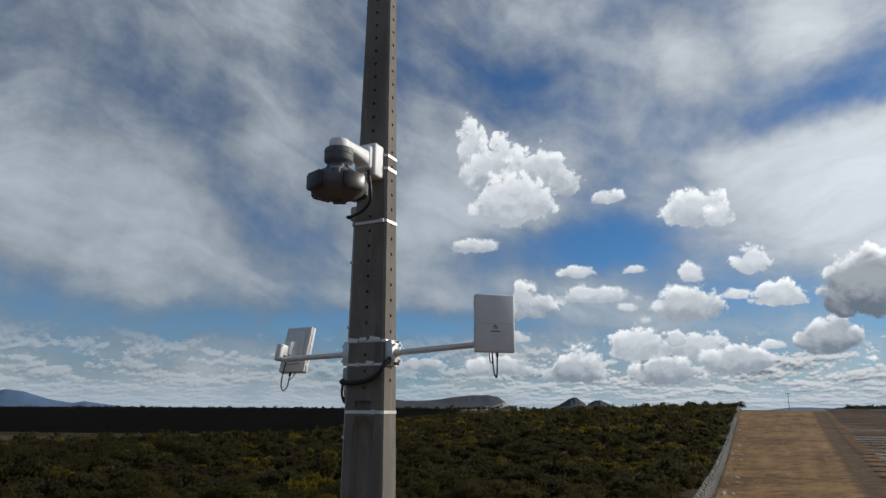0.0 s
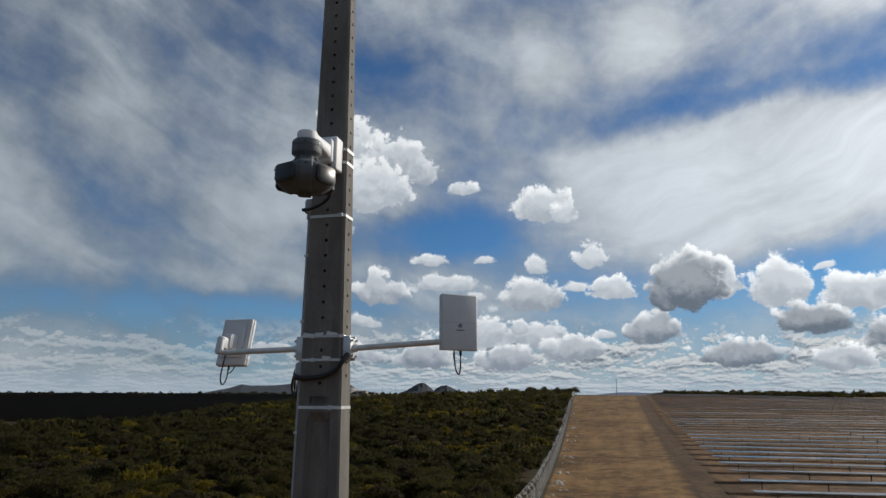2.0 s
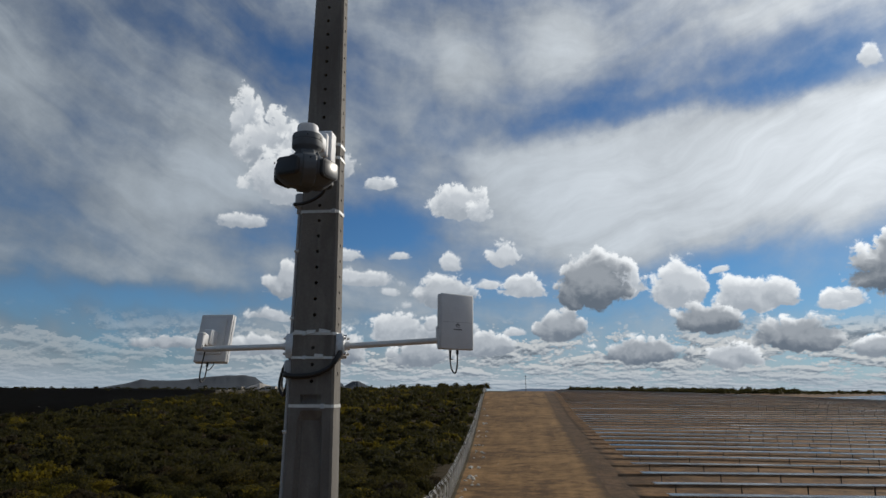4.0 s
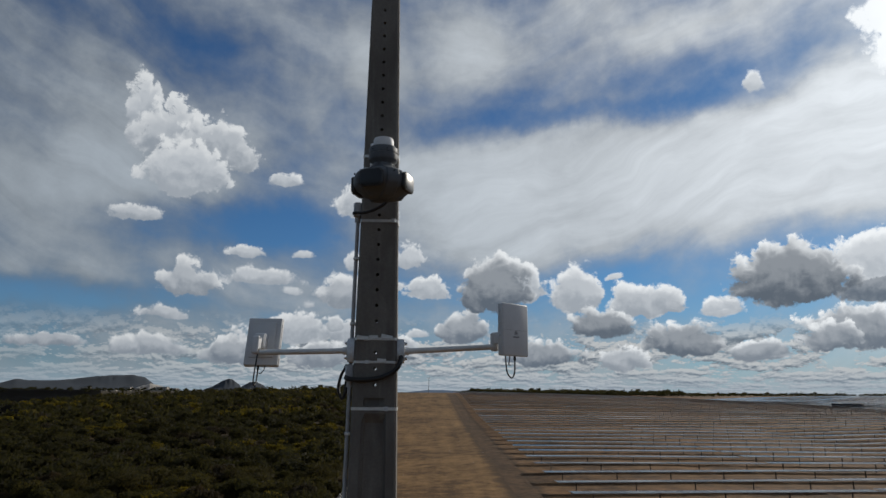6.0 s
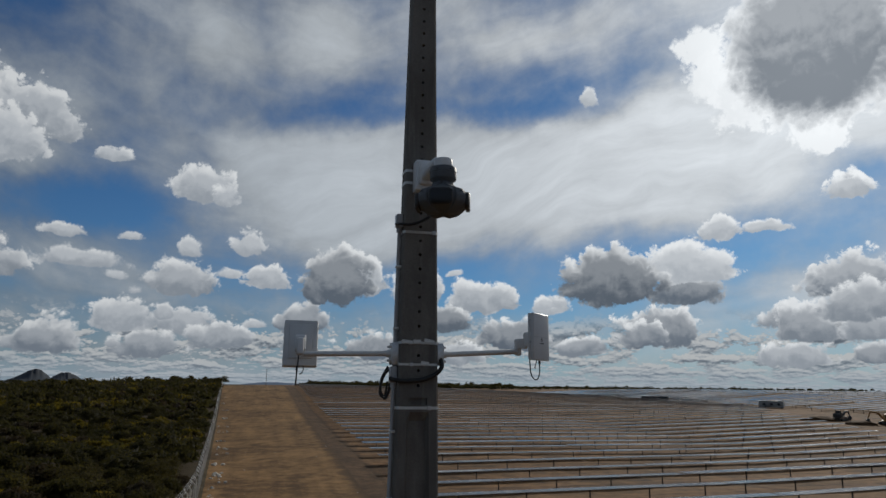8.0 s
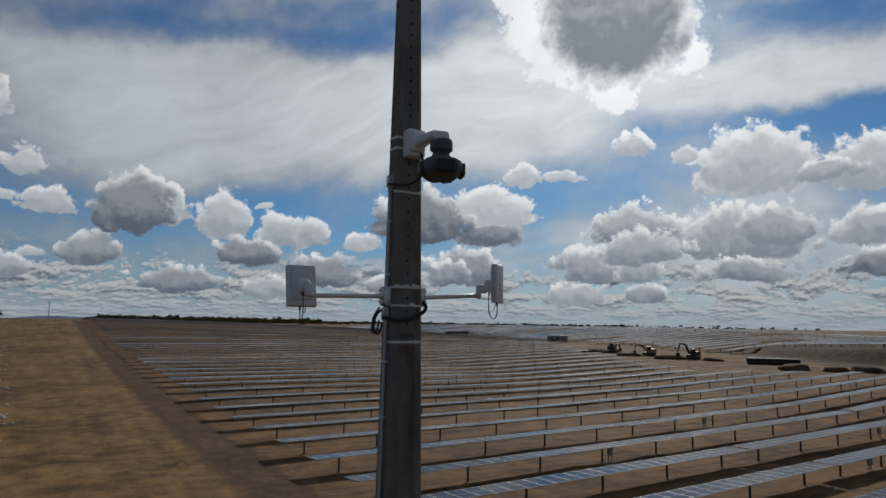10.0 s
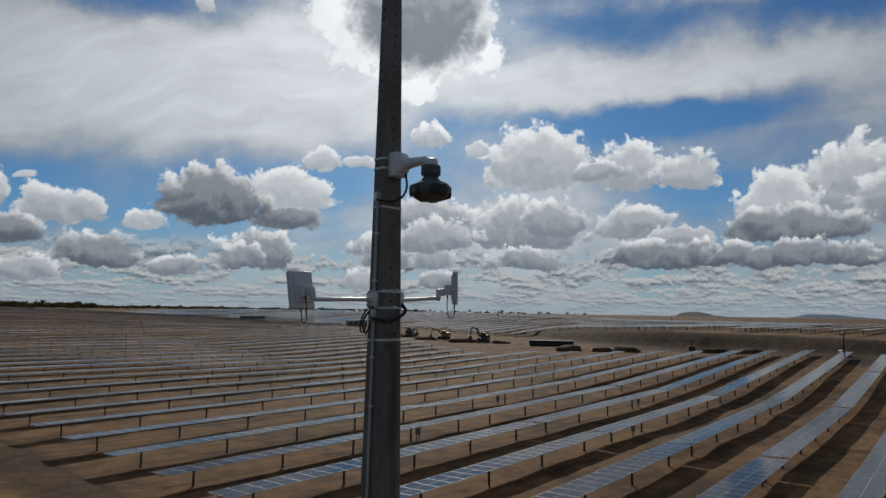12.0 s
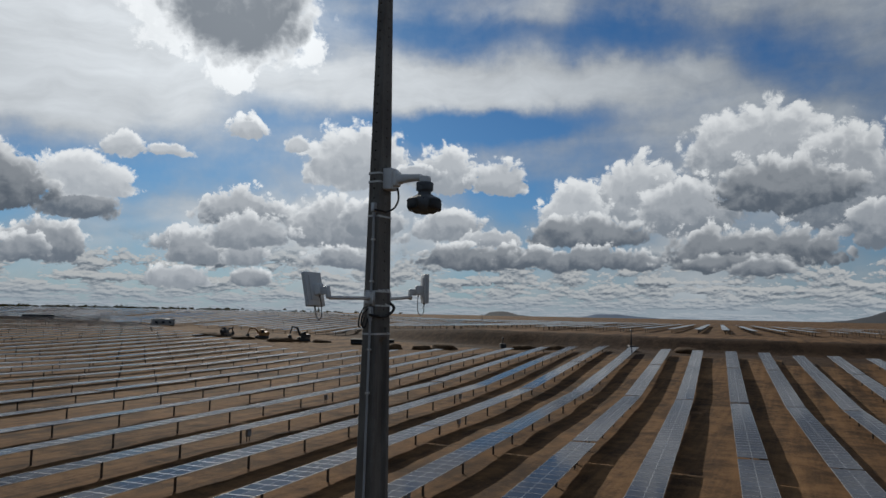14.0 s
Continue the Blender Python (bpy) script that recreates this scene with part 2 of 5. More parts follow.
# rows of small heaped clouds, closer and flatter towards the horizon
drop = w.math("MULTIPLY", w.math("LOGARITHM", w.math("ADD", w.math("MAXIMUM", high_deg, 0.0), 1.1), 2.718), 8.5)
low_at = combine(head_deg, w.math("MULTIPLY", drop, 1.0), 11.0)
low_at = w.vec("ADD", low_at, w.vec("MULTIPLY", wob, (1.4, 0.5, 0.0)))


def low_field(d, octaves):
    return w.math("ADD", w.noise(w.map(d, scale=(0.75, 1.0, 1.0)), 0.36, 6, 0.6), w.math("MULTIPLY", billow(d, octaves), 0.20))


ln1 = low_field(low_at, [(0.8, 0.7), (1.9, 0.55), (4.2, 0.40)])
ln2 = low_field(shifted(low_at, (0.10, 0.5, 0.0)), [(0.8, 0.7), (1.9, 0.55)])
low_cover = w.math("ADD", ln1, w.math("MULTIPLY", w.step(high_deg, 7.0, 1.5), 0.11))
low_m = w.math("MULTIPLY", w.step(low_cover, 0.60, 0.66), w.step(high_deg, 6.5, 3.8))
low_m = w.math("MULTIPLY", low_m, w.math("ADD", 0.35, w.math("MULTIPLY", w.step(head_deg, -34.0, -8.0), 0.6)))
lit = w.step(w.math("SUBTRACT", ln1, ln2), -0.13, 0.11)
low_l = w.math("ADD", w.math("ADD", 0.19, w.math("MULTIPLY", glow, 0.08)), w.math("MULTIPLY", lit, 0.44))
low_col = w.vec("SCALE", w.mix(lit, (0.84, 0.96, 1.10), (1.0, 0.99, 0.965)), scale=low_l)
low_sky = w.mix(low_m, sheet_sky, low_col)
low_sky = w.mix(w.math("MULTIPLY", w.step(high_deg, 2.6, 0.0), 0.55), low_sky, (0.38, 0.45, 0.52))

# the heaped clouds, laid from the far ones to the near ones: white where thin or towards the light, grey inside and below
OCTAVES = [(0.42, 1.5), (0.95, 0.85), (2.1, 0.5), (4.6, 0.28)]
wisp = w.math("MULTIPLY", w.math("SUBTRACT", w.noise(sky_at, 1.1, 6, 0.62), 0.5), 1.5)
heads = w.math("ADD", w.math("SUBTRACT", billow(near_way, OCTAVES), 0.72), wisp)
behind = w.math("SUBTRACT", billow(shifted(near_way, (0.25, 0.62, 0.0)), OCTAVES[:3]), 0.66)
relief = w.math("MULTIPLY", w.math("SUBTRACT", heads, behind), 0.55)
relief = w.math("SUBTRACT", w.math("MINIMUM", w.math("MAXIMUM", relief, -1.0), 1.0), 1.0)
way3 = w.node("ShaderNodeCombineXYZ")
sw = w.node("ShaderNodeSeparateXYZ")
w.put(sw.inputs[0], near_way)
w.put(way3.inputs[0], sw.outputs[0])
w.put(way3.inputs[1], sw.outputs[1])
w.put(way3.inputs[2], relief)
way3 = way3.outputs[0]
white = w.vec("SCALE", (1.0, 0.992, 0.975), scale=w.math("ADD", w.math("ADD", 0.75, w.math("MULTIPLY", broad_glow, 0.42)), w.math("MULTIPLY", halo, 0.5)))


def lay(acc, at, heads, white, clouds, flat=2.4, edge=0.26, sag=0.42, rel=0.55):
    fuzz = {k: w.math("MULTIPLY", heads, k) for k in (0.28, 0.5, 0.85, 1.25)}
    for a, e, wd, h, grey in clouds:
        size = min(wd, h * 1.15)
        rough_ = 0.28 if size < 0.9 else 0.5 if size < 1.6 else 0.85 if size < 2.8 else 1.25
        m = w.map(after(at, acc), (a, e, 0), (0, 0, 0), (wd, h, 1), "TEXTURE")
        far_out = w.vec("LENGTH", w.vec("MAXIMUM", m, w.vec("MULTIPLY", m, (-1.0, -flat, 0.0))))
        s = w.math("MULTIPLY_ADD", far_out, -size, fuzz[rough_])
        mask = w.step(s, -size, -size + edge + 0.10 * size)
        deep = w.math("ADD", s, w.vec("DOT_PRODUCT", m, (0.0, -sag * size, -rel * size)))
        core = w.node("ShaderNodeMapRange")
        core.interpolation_type = "SMOOTHSTEP"
        w.put(core.inputs[0], deep)
        lo = -size + (rel - 0.26 - 0.18 * grey if sag else rel - 0.02) * size
        core.inputs[1].default_value, core.inputs[2].default_value = lo, lo + (0.62 if sag else 0.40) * size
        core.inputs[4].default_value = min(0.97, 0.56 + 0.70 * grey if sag else 0.08 + 1.3 * grey)
        low = w.step(w.vec("DOT_PRODUCT", m, (0.0, -1.0, -0.6)), 0.16, 0.92)
        g1, g2 = 0.54 - 0.24 * grey, 0.27 - 0.15 * grey
        shade = w.mix(low, (g1 * 0.92, g1 * 0.975, g1 * 1.05), (g2 * 0.77, g2 * 0.95, g2 * 1.19))
        col = w.mix(core.outputs[0], white, shade)
        acc = w.mix(mask, acc, col)
    return acc


whole = low_sky
for group in (CUMULI_A, CUMULI_B, CUMULI_C, CUMULI_D, CUMULI_E, CUMULI_F):
    whole = grouped("heaped_clouds", lambda acc, at, heads, white, g=group: lay(acc, at, heads, white, g), acc=whole, at=way3, heads=heads, white=white)
whole = grouped("sun_cloud", lambda acc, at, heads, white: lay(acc, at, heads, white, SUN_CLOUD_A, 1.0, 0.5, 0.0, 0.16), acc=whole, at=way3, heads=heads, white=white)

bg = w.node("ShaderNodeBackground")
w.put(bg.inputs[0], w.mix(1.0, whole, (0.955, 1.0, 1.045), "MULTIPLY"))
bg.inputs[1].default_value = 1.0
out = w.node("ShaderNodeOutputWorld")
w.put(out.inputs[0], bg.outputs[0])


# ---------------------------------------------------------------- materials
def material(name):
    m = bpy.data.materials.new(name)
    m.use_nodes = True
    s = Net(m.node_tree)
    b = s.node("ShaderNodeBsdfPrincipled")
    o = s.node("ShaderNodeOutputMaterial")
    s.put(o.inputs[0], b.outputs[0])
    return m, s, b


def bump(s, b, h, dist, strength=1.0):
    nd = s.node("ShaderNodeBump")
    nd.inputs["Strength"].default_value, nd.inputs["Distance"].default_value = strength, dist
    s.put(nd.inputs["Height"], h)
    s.put(b.inputs["Normal"], nd.outputs[0])


def plain(name, col, rough=0.5, metal=0.0, vary=0.15, scale=6.0, bumpy=0.0, fine=40.0):
    """A painted, moulded or metal surface with soft blotches and fine grain."""
    m, s, b = material(name)
    co = s.node("ShaderNodeTexCoord").outputs["Object"]
    a = s.noise(co, scale, 5, 0.6)
    g = s.noise(co, fine * scale / 6.0, 3, 0.5)
    v = s.math("ADD", s.math("MULTIPLY", a, 0.7), s.math("MULTIPLY", g, 0.3))
    v = s.step(v, 0.3, 0.7)
    lo, hi = tuple(c * (1 - vary) for c in col), tuple(min(1, c * (1 + vary)) for c in col)
    s.put(b.inputs["Base Color"], s.mix(v, lo, hi))
    s.put(b.inputs["Roughness"], s.math("ADD", s.math("MULTIPLY", v, 0.15), rough - 0.07))
    b.inputs["Metallic"].default_value = metal
    if bumpy:
        bump(s, b, g, bumpy)
    return m


def concrete_mat():
    m, s, b = material("cast_concrete")
    co = s.node("ShaderNodeTexCoord").outputs["Object"]
    big = s.noise(s.map(co, scale=(1, 1, 0.35)), 3.5, 6, 0.65)
    streak = s.noise(s.map(co, scale=(9, 9, 0.5)), 2.0, 4, 0.6)
    fine = s.noise(co, 60, 4, 0.7)
    pits = s.node("ShaderNodeTexVoronoi")
    s.put(pits.inputs["Vector"], co)
    pits.inputs["Scale"].default_value = 45
    pit = s.step(pits.outputs[0], 0.05, 0.16)
    c = s.mix(s.step(big, 0.3, 0.72), (0.119, 0.108, 0.095), (0.210, 0.196, 0.175))
    c = s.mix(s.math("MULTIPLY", s.step(streak, 0.5, 0.75), 0.5), c, (0.252, 0.241, 0.220))
    c = s.mix(s.math("MULTIPLY", s.step(fine, 0.35, 0.65), 0.25), c, (0.084, 0.077, 0.070))
    c = s.mix(s.math("MULTIPLY", s.math("SUBTRACT", 1.0, pit), 0.5), c, (0.056, 0.052, 0.049))
    s.put(b.inputs["Base Color"], c)
    b.inputs["Roughness"].default_value = 0.88
    h = s.math("ADD", s.math("MULTIPLY", fine, 0.4), s.math("MULTIPLY", pit, 0.6))
    bump(s, b, h, 0.002)
    return m


def earth_mat(name, dark, light, rut=False, scale=1.0, edge=None, lanes=False):
    """Bare soil: broad patches, clods and fine grit; a road also has wheel tracks along y and a ragged edge of darker spill."""
    m, s, b = material(name)
    co = s.node("ShaderNodeTexCoord").outputs["Object"]
    broad = s.noise(co, 0.07 * scale, 4, 0.6)
    mid = s.noise(co, 0.40 * scale, 6, 0.68)
    grit = s.noise(co, 5.0 * scale, 4, 0.7)
    v = s.math("ADD", s.math("MULTIPLY", broad, 0.35), s.math("ADD", s.math("MULTIPLY", mid, 0.45), s.math("MULTIPLY", grit, 0.2)))
    if rut:
        tr = s.noise(s.map(co, scale=(0.38, 0.022, 0)), 1.0, 5, 0.65)
        v = s.math("ADD", s.math("MULTIPLY", v, 0.80), s.math("MULTIPLY", tr, 0.20))
    if lanes:
        tr = s.noise(s.map(co, rot=(0, 0, -math.atan(0.084)), scale=(0.025, 0.55, 0)), 1.0, 6, 0.68)
        v = s.math("ADD", s.math("MULTIPLY", v, 0.68), s.math("MULTIPLY", tr, 0.32))
    c = s.mix(s.step(v, 0.40, 0.59), dark, light)
    spots = s.step(s.noise(co, 0.75 * scale, 4, 0.62), 0.58, 0.72)
    c = s.mix(s.math("MULTIPLY", spots, 0.5), c, tuple(min(1, x * 1.35) for x in light))
    damp = s.step(s.noise(co, 0.16 * scale, 5, 0.65), 0.52, 0.66)
    c = s.mix(s.math("MULTIPLY", damp, 0.55), c, tuple(x * 0.75 for x in dark))
    if edge:
        at, wide, col = edge
        sp = s.node("ShaderNodeSeparateXYZ")
        s.put(sp.inputs[0], co)
        wav = s.math("MULTIPLY", s.math("SUBTRACT", s.noise(co, 0.22, 5, 0.7), 0.5), wide * 2.2)
        c = s.mix(s.step(s.math("ADD", sp.outputs[0], wav), at - wide * 0.5, at + wide * 0.5), c, col)
    s.put(b.inputs["Base Color"], c)
    b.inputs["Roughness"].default_value = 0.95
    b.inputs["Specular IOR Level"].default_value = 0.15
    bump(s, b, s.math("ADD", mid, s.math("MULTIPLY", grit, 0.35)), 0.14)
    return m


def leaf_mat(name, a, c, trans=0.3):
    m, s, b = material(name)
    g = s.node("ShaderNodeNewGeometry").outputs["Random Per Island"]
    r = s.node("ShaderNodeObjectInfo").outputs["Random"]
    col = s.mix(g, a, c)
    o = [n for n in s.n if n.bl_idname == "ShaderNodeOutputMaterial"][0]
    tl, mx = s.node("ShaderNodeBsdfTranslucent"), s.node("ShaderNodeMixShader")
    mx.inputs[0].default_value = trans
    s.put(mx.inputs[1], b.outputs[0])
    s.put(mx.inputs[2], tl.outputs[0])
    s.put(o.inputs[0], mx.outputs[0])
    tint = s.mix(r, (0.75, 0.8, 0.8), (1.2, 1.1, 1.0))
    leaf_c = s.mix(1.0, col, tint, "MULTIPLY")
    nrm = s.vec("ADD", s.vec("SCALE", s.node("ShaderNodeNewGeometry").outputs["Normal"], scale=0.4), (0.0, 0.0, 0.75))
    s.put(b.inputs["Normal"], s.vec("NORMALIZE", nrm))
    s.put(b.inputs["Base Color"], leaf_c)
    s.put(tl.inputs[0], leaf_c)
    b.inputs["Roughness"].default_value = 0.7
    b.inputs["Specular IOR Level"].default_value = 0.2
    return m


def solar_mat():
    """Dark blue cells under glass, with the pale lines between cells and the gap across the middle; x and y run 0 to 1 over the glass."""
    m, s, b = material("solar_glass")
    co = s.node("ShaderNodeTexCoord").outputs["Generated"]
    sp = s.node("ShaderNodeSeparateXYZ")
    s.put(sp.inputs[0], co)

    def lines(v, n, wd):
        fr = s.math("FRACT", s.math("MULTIPLY", v, n))
        d = s.math("ABSOLUTE", s.math("SUBTRACT", fr, 0.5))
        return s.math("GREATER_THAN", d, 0.5 - wd)
    ln = s.math("MAXIMUM", lines(sp.outputs[0], 6.0, 0.02), lines(sp.outputs[1], 12.0, 0.025))
    midl = s.math("LESS_THAN", s.math("ABSOLUTE", s.math("SUBTRACT", sp.outputs[1], 0.5)), 0.008)
    r = s.node("ShaderNodeObjectInfo").outputs["Random"]
    wp = s.node("ShaderNodeNewGeometry").outputs["Position"]
    dust = s.step(s.noise(wp, 0.35, 5, 0.65), 0.4, 0.75)
    base = s.mix(r, (0.022, 0.030, 0.052), (0.032, 0.044, 0.076))
    base = s.mix(s.math("MULTIPLY", ln, 0.10), base, (0.10, 0.12, 0.16))
    base = s.mix(midl, base, (0.35, 0.37, 0.4))
    base = s.mix(s.math("MULTIPLY", dust, 0.12), base, (0.3, 0.24, 0.17))
    s.put(b.inputs["Base Color"], base)
    s.put(b.inputs["Roughness"], s.math("ADD", 0.07, s.math("MULTIPLY", dust, 0.05)))
    b.inputs["IOR"].default_value = 1.13
    return m


M_CONC = concrete_mat()
M_STEEL = plain("galvanised_steel", (0.55, 0.56, 0.57), 0.42, 0.85, 0.18, 14)
M_STRAP = plain("bright_strap", (0.60, 0.60, 0.58), 0.45, 0.5, 0.15, 14)
M_WHITE = plain("white_enamel", (0.72, 0.73, 0.74), 0.55, 0.0, 0.05, 9)
M_RADOME = plain("pale_grey_plastic", (0.60, 0.61, 0.62), 0.45, 0.0, 0.05, 8)
M_RAIL = plain("painted_tube", (0.62, 0.63, 0.63), 0.4, 0.3, 0.10, 12)
M_GREY = plain("slate_grey_casting", (0.095, 0.105, 0.116), 0.62, 0.0, 0.12, 12)
M_BLACK = plain("black_rubber", (0.012, 0.012, 0.013), 0.55, 0.0, 0.3, 20, 0.001)
M_LENS = plain("smoked_window", (0.006, 0.006, 0.008), 0.34, 0.0, 0.2, 6)
M_INK = plain("dark_ink", (0.05, 0.05, 0.055), 0.6)
M_PVC = plain("grey_conduit", (0.36, 0.37, 0.38), 0.5, 0.0, 0.12, 10)
M_ALU = plain("panel_frame_aluminium", (0.34, 0.35, 0.36), 0.6, 0.2, 0.1, 3)
M_BACK = plain("panel_backsheet", (0.55, 0.55, 0.54), 0.6, 0.0, 0.08, 3)
M_SOLAR = solar_mat()
M_PILE = plain("galvanised_pile", (0.10, 0.085, 0.07), 0.7, 0.2, 0.25, 3)
M_SOIL = earth_mat("graded_soil", (0.046, 0.025, 0.012), (0.225, 0.122, 0.052), False, 1.0, (14.2, -1.6, (0.056, 0.032, 0.015)), True)
M_ROAD = earth_mat("dirt_road", (0.072, 0.038, 0.014), (0.262, 0.150, 0.060), True, 1.0, (9.6, 2.2, (0.070, 0.040, 0.019)))
M_SCRUB = earth_mat("scrub_soil", (0.036, 0.028, 0.015), (0.078, 0.058, 0.030))
# cut soil, its colour darkened further for the shade on the bank's face
M_BANK = earth_mat("shaded_cut_soil", (0.033, 0.018, 0.010), (0.075, 0.042, 0.022), False, 1.5)
M_DARKSOIL = earth_mat("loose_dark_soil", (0.056, 0.033, 0.017), (0.125, 0.072, 0.036), False, 2.0)
M_BARK = plain("grey_bark", (0.10, 0.085, 0.07), 0.9, 0.0, 0.3, 4, 0.01)
M_LEAF = [leaf_mat("dark_leaves", (0.040, 0.036, 0.010), (0.056, 0.050, 0.014), 0.6),
          leaf_mat("olive_leaves", (0.050, 0.045, 0.011), (0.068, 0.060, 0.015), 0.6),
          leaf_mat("yellow_leaves", (0.100, 0.080, 0.008), (0.135, 0.108, 0.012), 0.6),
          leaf_mat("brown_leaves", (0.040, 0.030, 0.014), (0.054, 0.040, 0.018), 0.5)]
M_ROCK = plain("broken_concrete", (0.50, 0.47, 0.42), 0.9, 0.0, 0.25, 3, 0.01)
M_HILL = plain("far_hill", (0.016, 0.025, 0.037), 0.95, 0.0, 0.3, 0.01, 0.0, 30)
# the blue of distant air is put into this base colour
M_HAZE = plain("haze_tinted_far_hill", (0.055, 0.11, 0.20), 0.95, 0.0, 0.15, 0.01, 0.0, 30)
M_QUARRY = plain("pale_quarry_face", (0.42, 0.38, 0.33), 0.95, 0.0, 0.25, 0.02)
M_ORANGE = plain("machine_paint", (0.34, 0.17, 0.05), 0.5, 0.0, 0.25, 1.5)
M_MACHINE = plain("dark_machine_paint", (0.03, 0.03, 0.03), 0.55, 0.0, 0.3, 1.5)
M_CABIN = plain("weathered_cabin_wall", (0.30, 0.30, 0.29), 0.6, 0.1, 0.15, 0.6)
# backsheet darkened in its colour to stand for the shade beneath the panels
M_SHADE = plain("shade_toned_panel_back", (0.10, 0.092, 0.085), 0.7, 0.0, 0.2, 0.3)
M_DARKBOX = plain("dark_container_wall", (0.035, 0.04, 0.045), 0.6, 0.1, 0.2, 0.6)


def mesh_fence_mat():
    """Chain link: crossed wires with open diamonds."""
    m, s, b = material("chain_link")
    co = s.node("ShaderNodeTexCoord").outputs["Object"]
    sp = s.node("ShaderNodeSeparateXYZ")
    s.put(sp.inputs[0], co)

    def wire(sign):
        v = s.math("ADD", sp.outputs[1], s.math("MULTIPLY", sp.outputs[2], sign))
        fr = s.math("FRACT", s.math("MULTIPLY", v, 9.0))
        return s.math("LESS_THAN", fr, 0.12)
    k = s.math("MAXIMUM", wire(1.0), wire(-1.0))
    tr = s.node("ShaderNodeBsdfTransparent")
    mx = s.node("ShaderNodeMixShader")
    s.put(mx.inputs[0], k)
    s.put(mx.inputs[1], tr.outputs[0])
    s.put(mx.inputs[2], b.outputs[0])
    b.inputs["Base Color"].default_value = (0.42, 0.42, 0.41, 1)
    b.inputs["Roughness"].default_value, b.inputs["Metallic"].default_value = 0.5, 0.5
    o = [n for n in s.n if n.bl_idname == "ShaderNodeOutputMaterial"][0]
    s.put(o.inputs[0], mx.outputs[0])
    return m


M_LINK = mesh_fence_mat()

# ---------------------------------------------------------------- mesh helpers
def link_mesh(name, bm, mat):
    me = bpy.data.meshes.new(name)
    bm.to_mesh(me)
    bm.free()
    for m in (mat if isinstance(mat, (list, tuple)) else [mat]):
        me.materials.append(m)
    return me


def part(name, bm, mat, parent, label="", m=None):
    """One mesh object under a thing or a part."""
    ob = new(name, bm if isinstance(bm, bpy.types.Mesh) else link_mesh(name, bm, mat))
    ob.parent = parent
    if m is not None:
        ob.matrix_basis = m
    if label:
        ob["label"] = label
    return ob


def thing(name, m, label, category, group="", kind=""):
    ob = new(name)
    ob.matrix_basis = m
    ob.empty_display_size = 0.2
    return tagged(ob, label, category, group, kind)


def smooth(bm, angle=40):
    for f in bm.faces:
        f.smooth = True
    lim = radians(angle)
    for e in bm.edges:
        if len(e.link_faces) == 2 and e.calc_face_angle(0) > lim:
            e.smooth = False
    return bm


def box(sx, sy, sz, bevel=0.0, seg=2, m=None, bm=None):
    """A box centred on m, with rounded edges."""
    b = bmesh.new()
    bmesh.ops.create_cube(b, size=1.0, matrix=Matrix.Diagonal((sx, sy, sz, 1)))
    if bevel:
        bmesh.ops.bevel(b, geom=b.edges[:], offset=bevel, segments=seg, affect="EDGES", profile=0.5)
    return join(b, m, bm)


def tube(r1, r2, length, seg=16, m=None, bm=None, bevel=0.0):
    """A capped, tapering cylinder along z, from 0 to length."""
    b = bmesh.new()
    bmesh.ops.create_cone(b, cap_ends=True, segments=seg, radius1=r1, radius2=r2, depth=length, matrix=Matrix.Translation((0, 0, length / 2)))
    if bevel:
        ed = [e for e in b.edges if abs(e.verts[0].co.z - e.verts[1].co.z) < 1e-6]
        bmesh.ops.bevel(b, geom=ed, offset=bevel, segments=2, affect="EDGES", profile=0.5)
    return join(b, m, bm)


def join(b, m, bm):
    if m is not None:
        b.transform(m)
    if bm is None:
        return b
    me = bpy.data.meshes.new("tmp")
    b.to_mesh(me)
    b.free()
    bm.from_mesh(me)
    bpy.data.meshes.remove(me)
    return bm


def sweep(points, r, seg=10, rings=0.0, steps=10):
    """A round cable through the points (a smooth curve), ribbed where rings is a pitch in metres."""
    P = [Vector(p) for p in points]
    path = []
    for i in range(len(P) - 1):
        a, b, c, d = P[max(i - 1, 0)], P[i], P[i + 1], P[min(i + 2, len(P) - 1)]
        for k in range(steps):
            t = k / steps
            path.append(0.5 * ((2 * b) + (c - a) * t + (2 * a - 5 * b + 4 * c - d) * t * t + (3 * b - a - 3 * c + d) * t ** 3))
    path.append(P[-1])
    if rings:
        fine, acc = [path[0]], 0.0
        for a, b in zip(path, path[1:]):
            n = max(1, int((b - a).length / rings * 2))
            fine += [a.lerp(b, (k + 1) / n) for k in range(n)]
        path = fine
    bm = bmesh.new()
    prev = None
    side = None
    for i, p in enumerate(path):
        tan = (path[min(i + 1, len(path) - 1)] - path[max(i - 1, 0)]).normalized()
        if side is None:
            side = tan.orthogonal().normalized()
        side = (side - tan * side.dot(tan)).normalized()
        up = tan.cross(side)
        rr = r * (0.86 if rings and i % 2 else 1.0)
        ring = [bm.verts.new(p + (side * math.cos(2 * math.pi * k / seg) + up * math.sin(2 * math.pi * k / seg)) * rr) for k in range(seg)]
        if prev:
            for k in range(seg):
                bm.faces.new((prev[k], prev[(k + 1) % seg], ring[(k + 1) % seg], ring[k]))
        else:
            bm.faces.new(ring[::-1])
        prev = ring
    bm.faces.new(prev)
    return smooth(bm, 60)


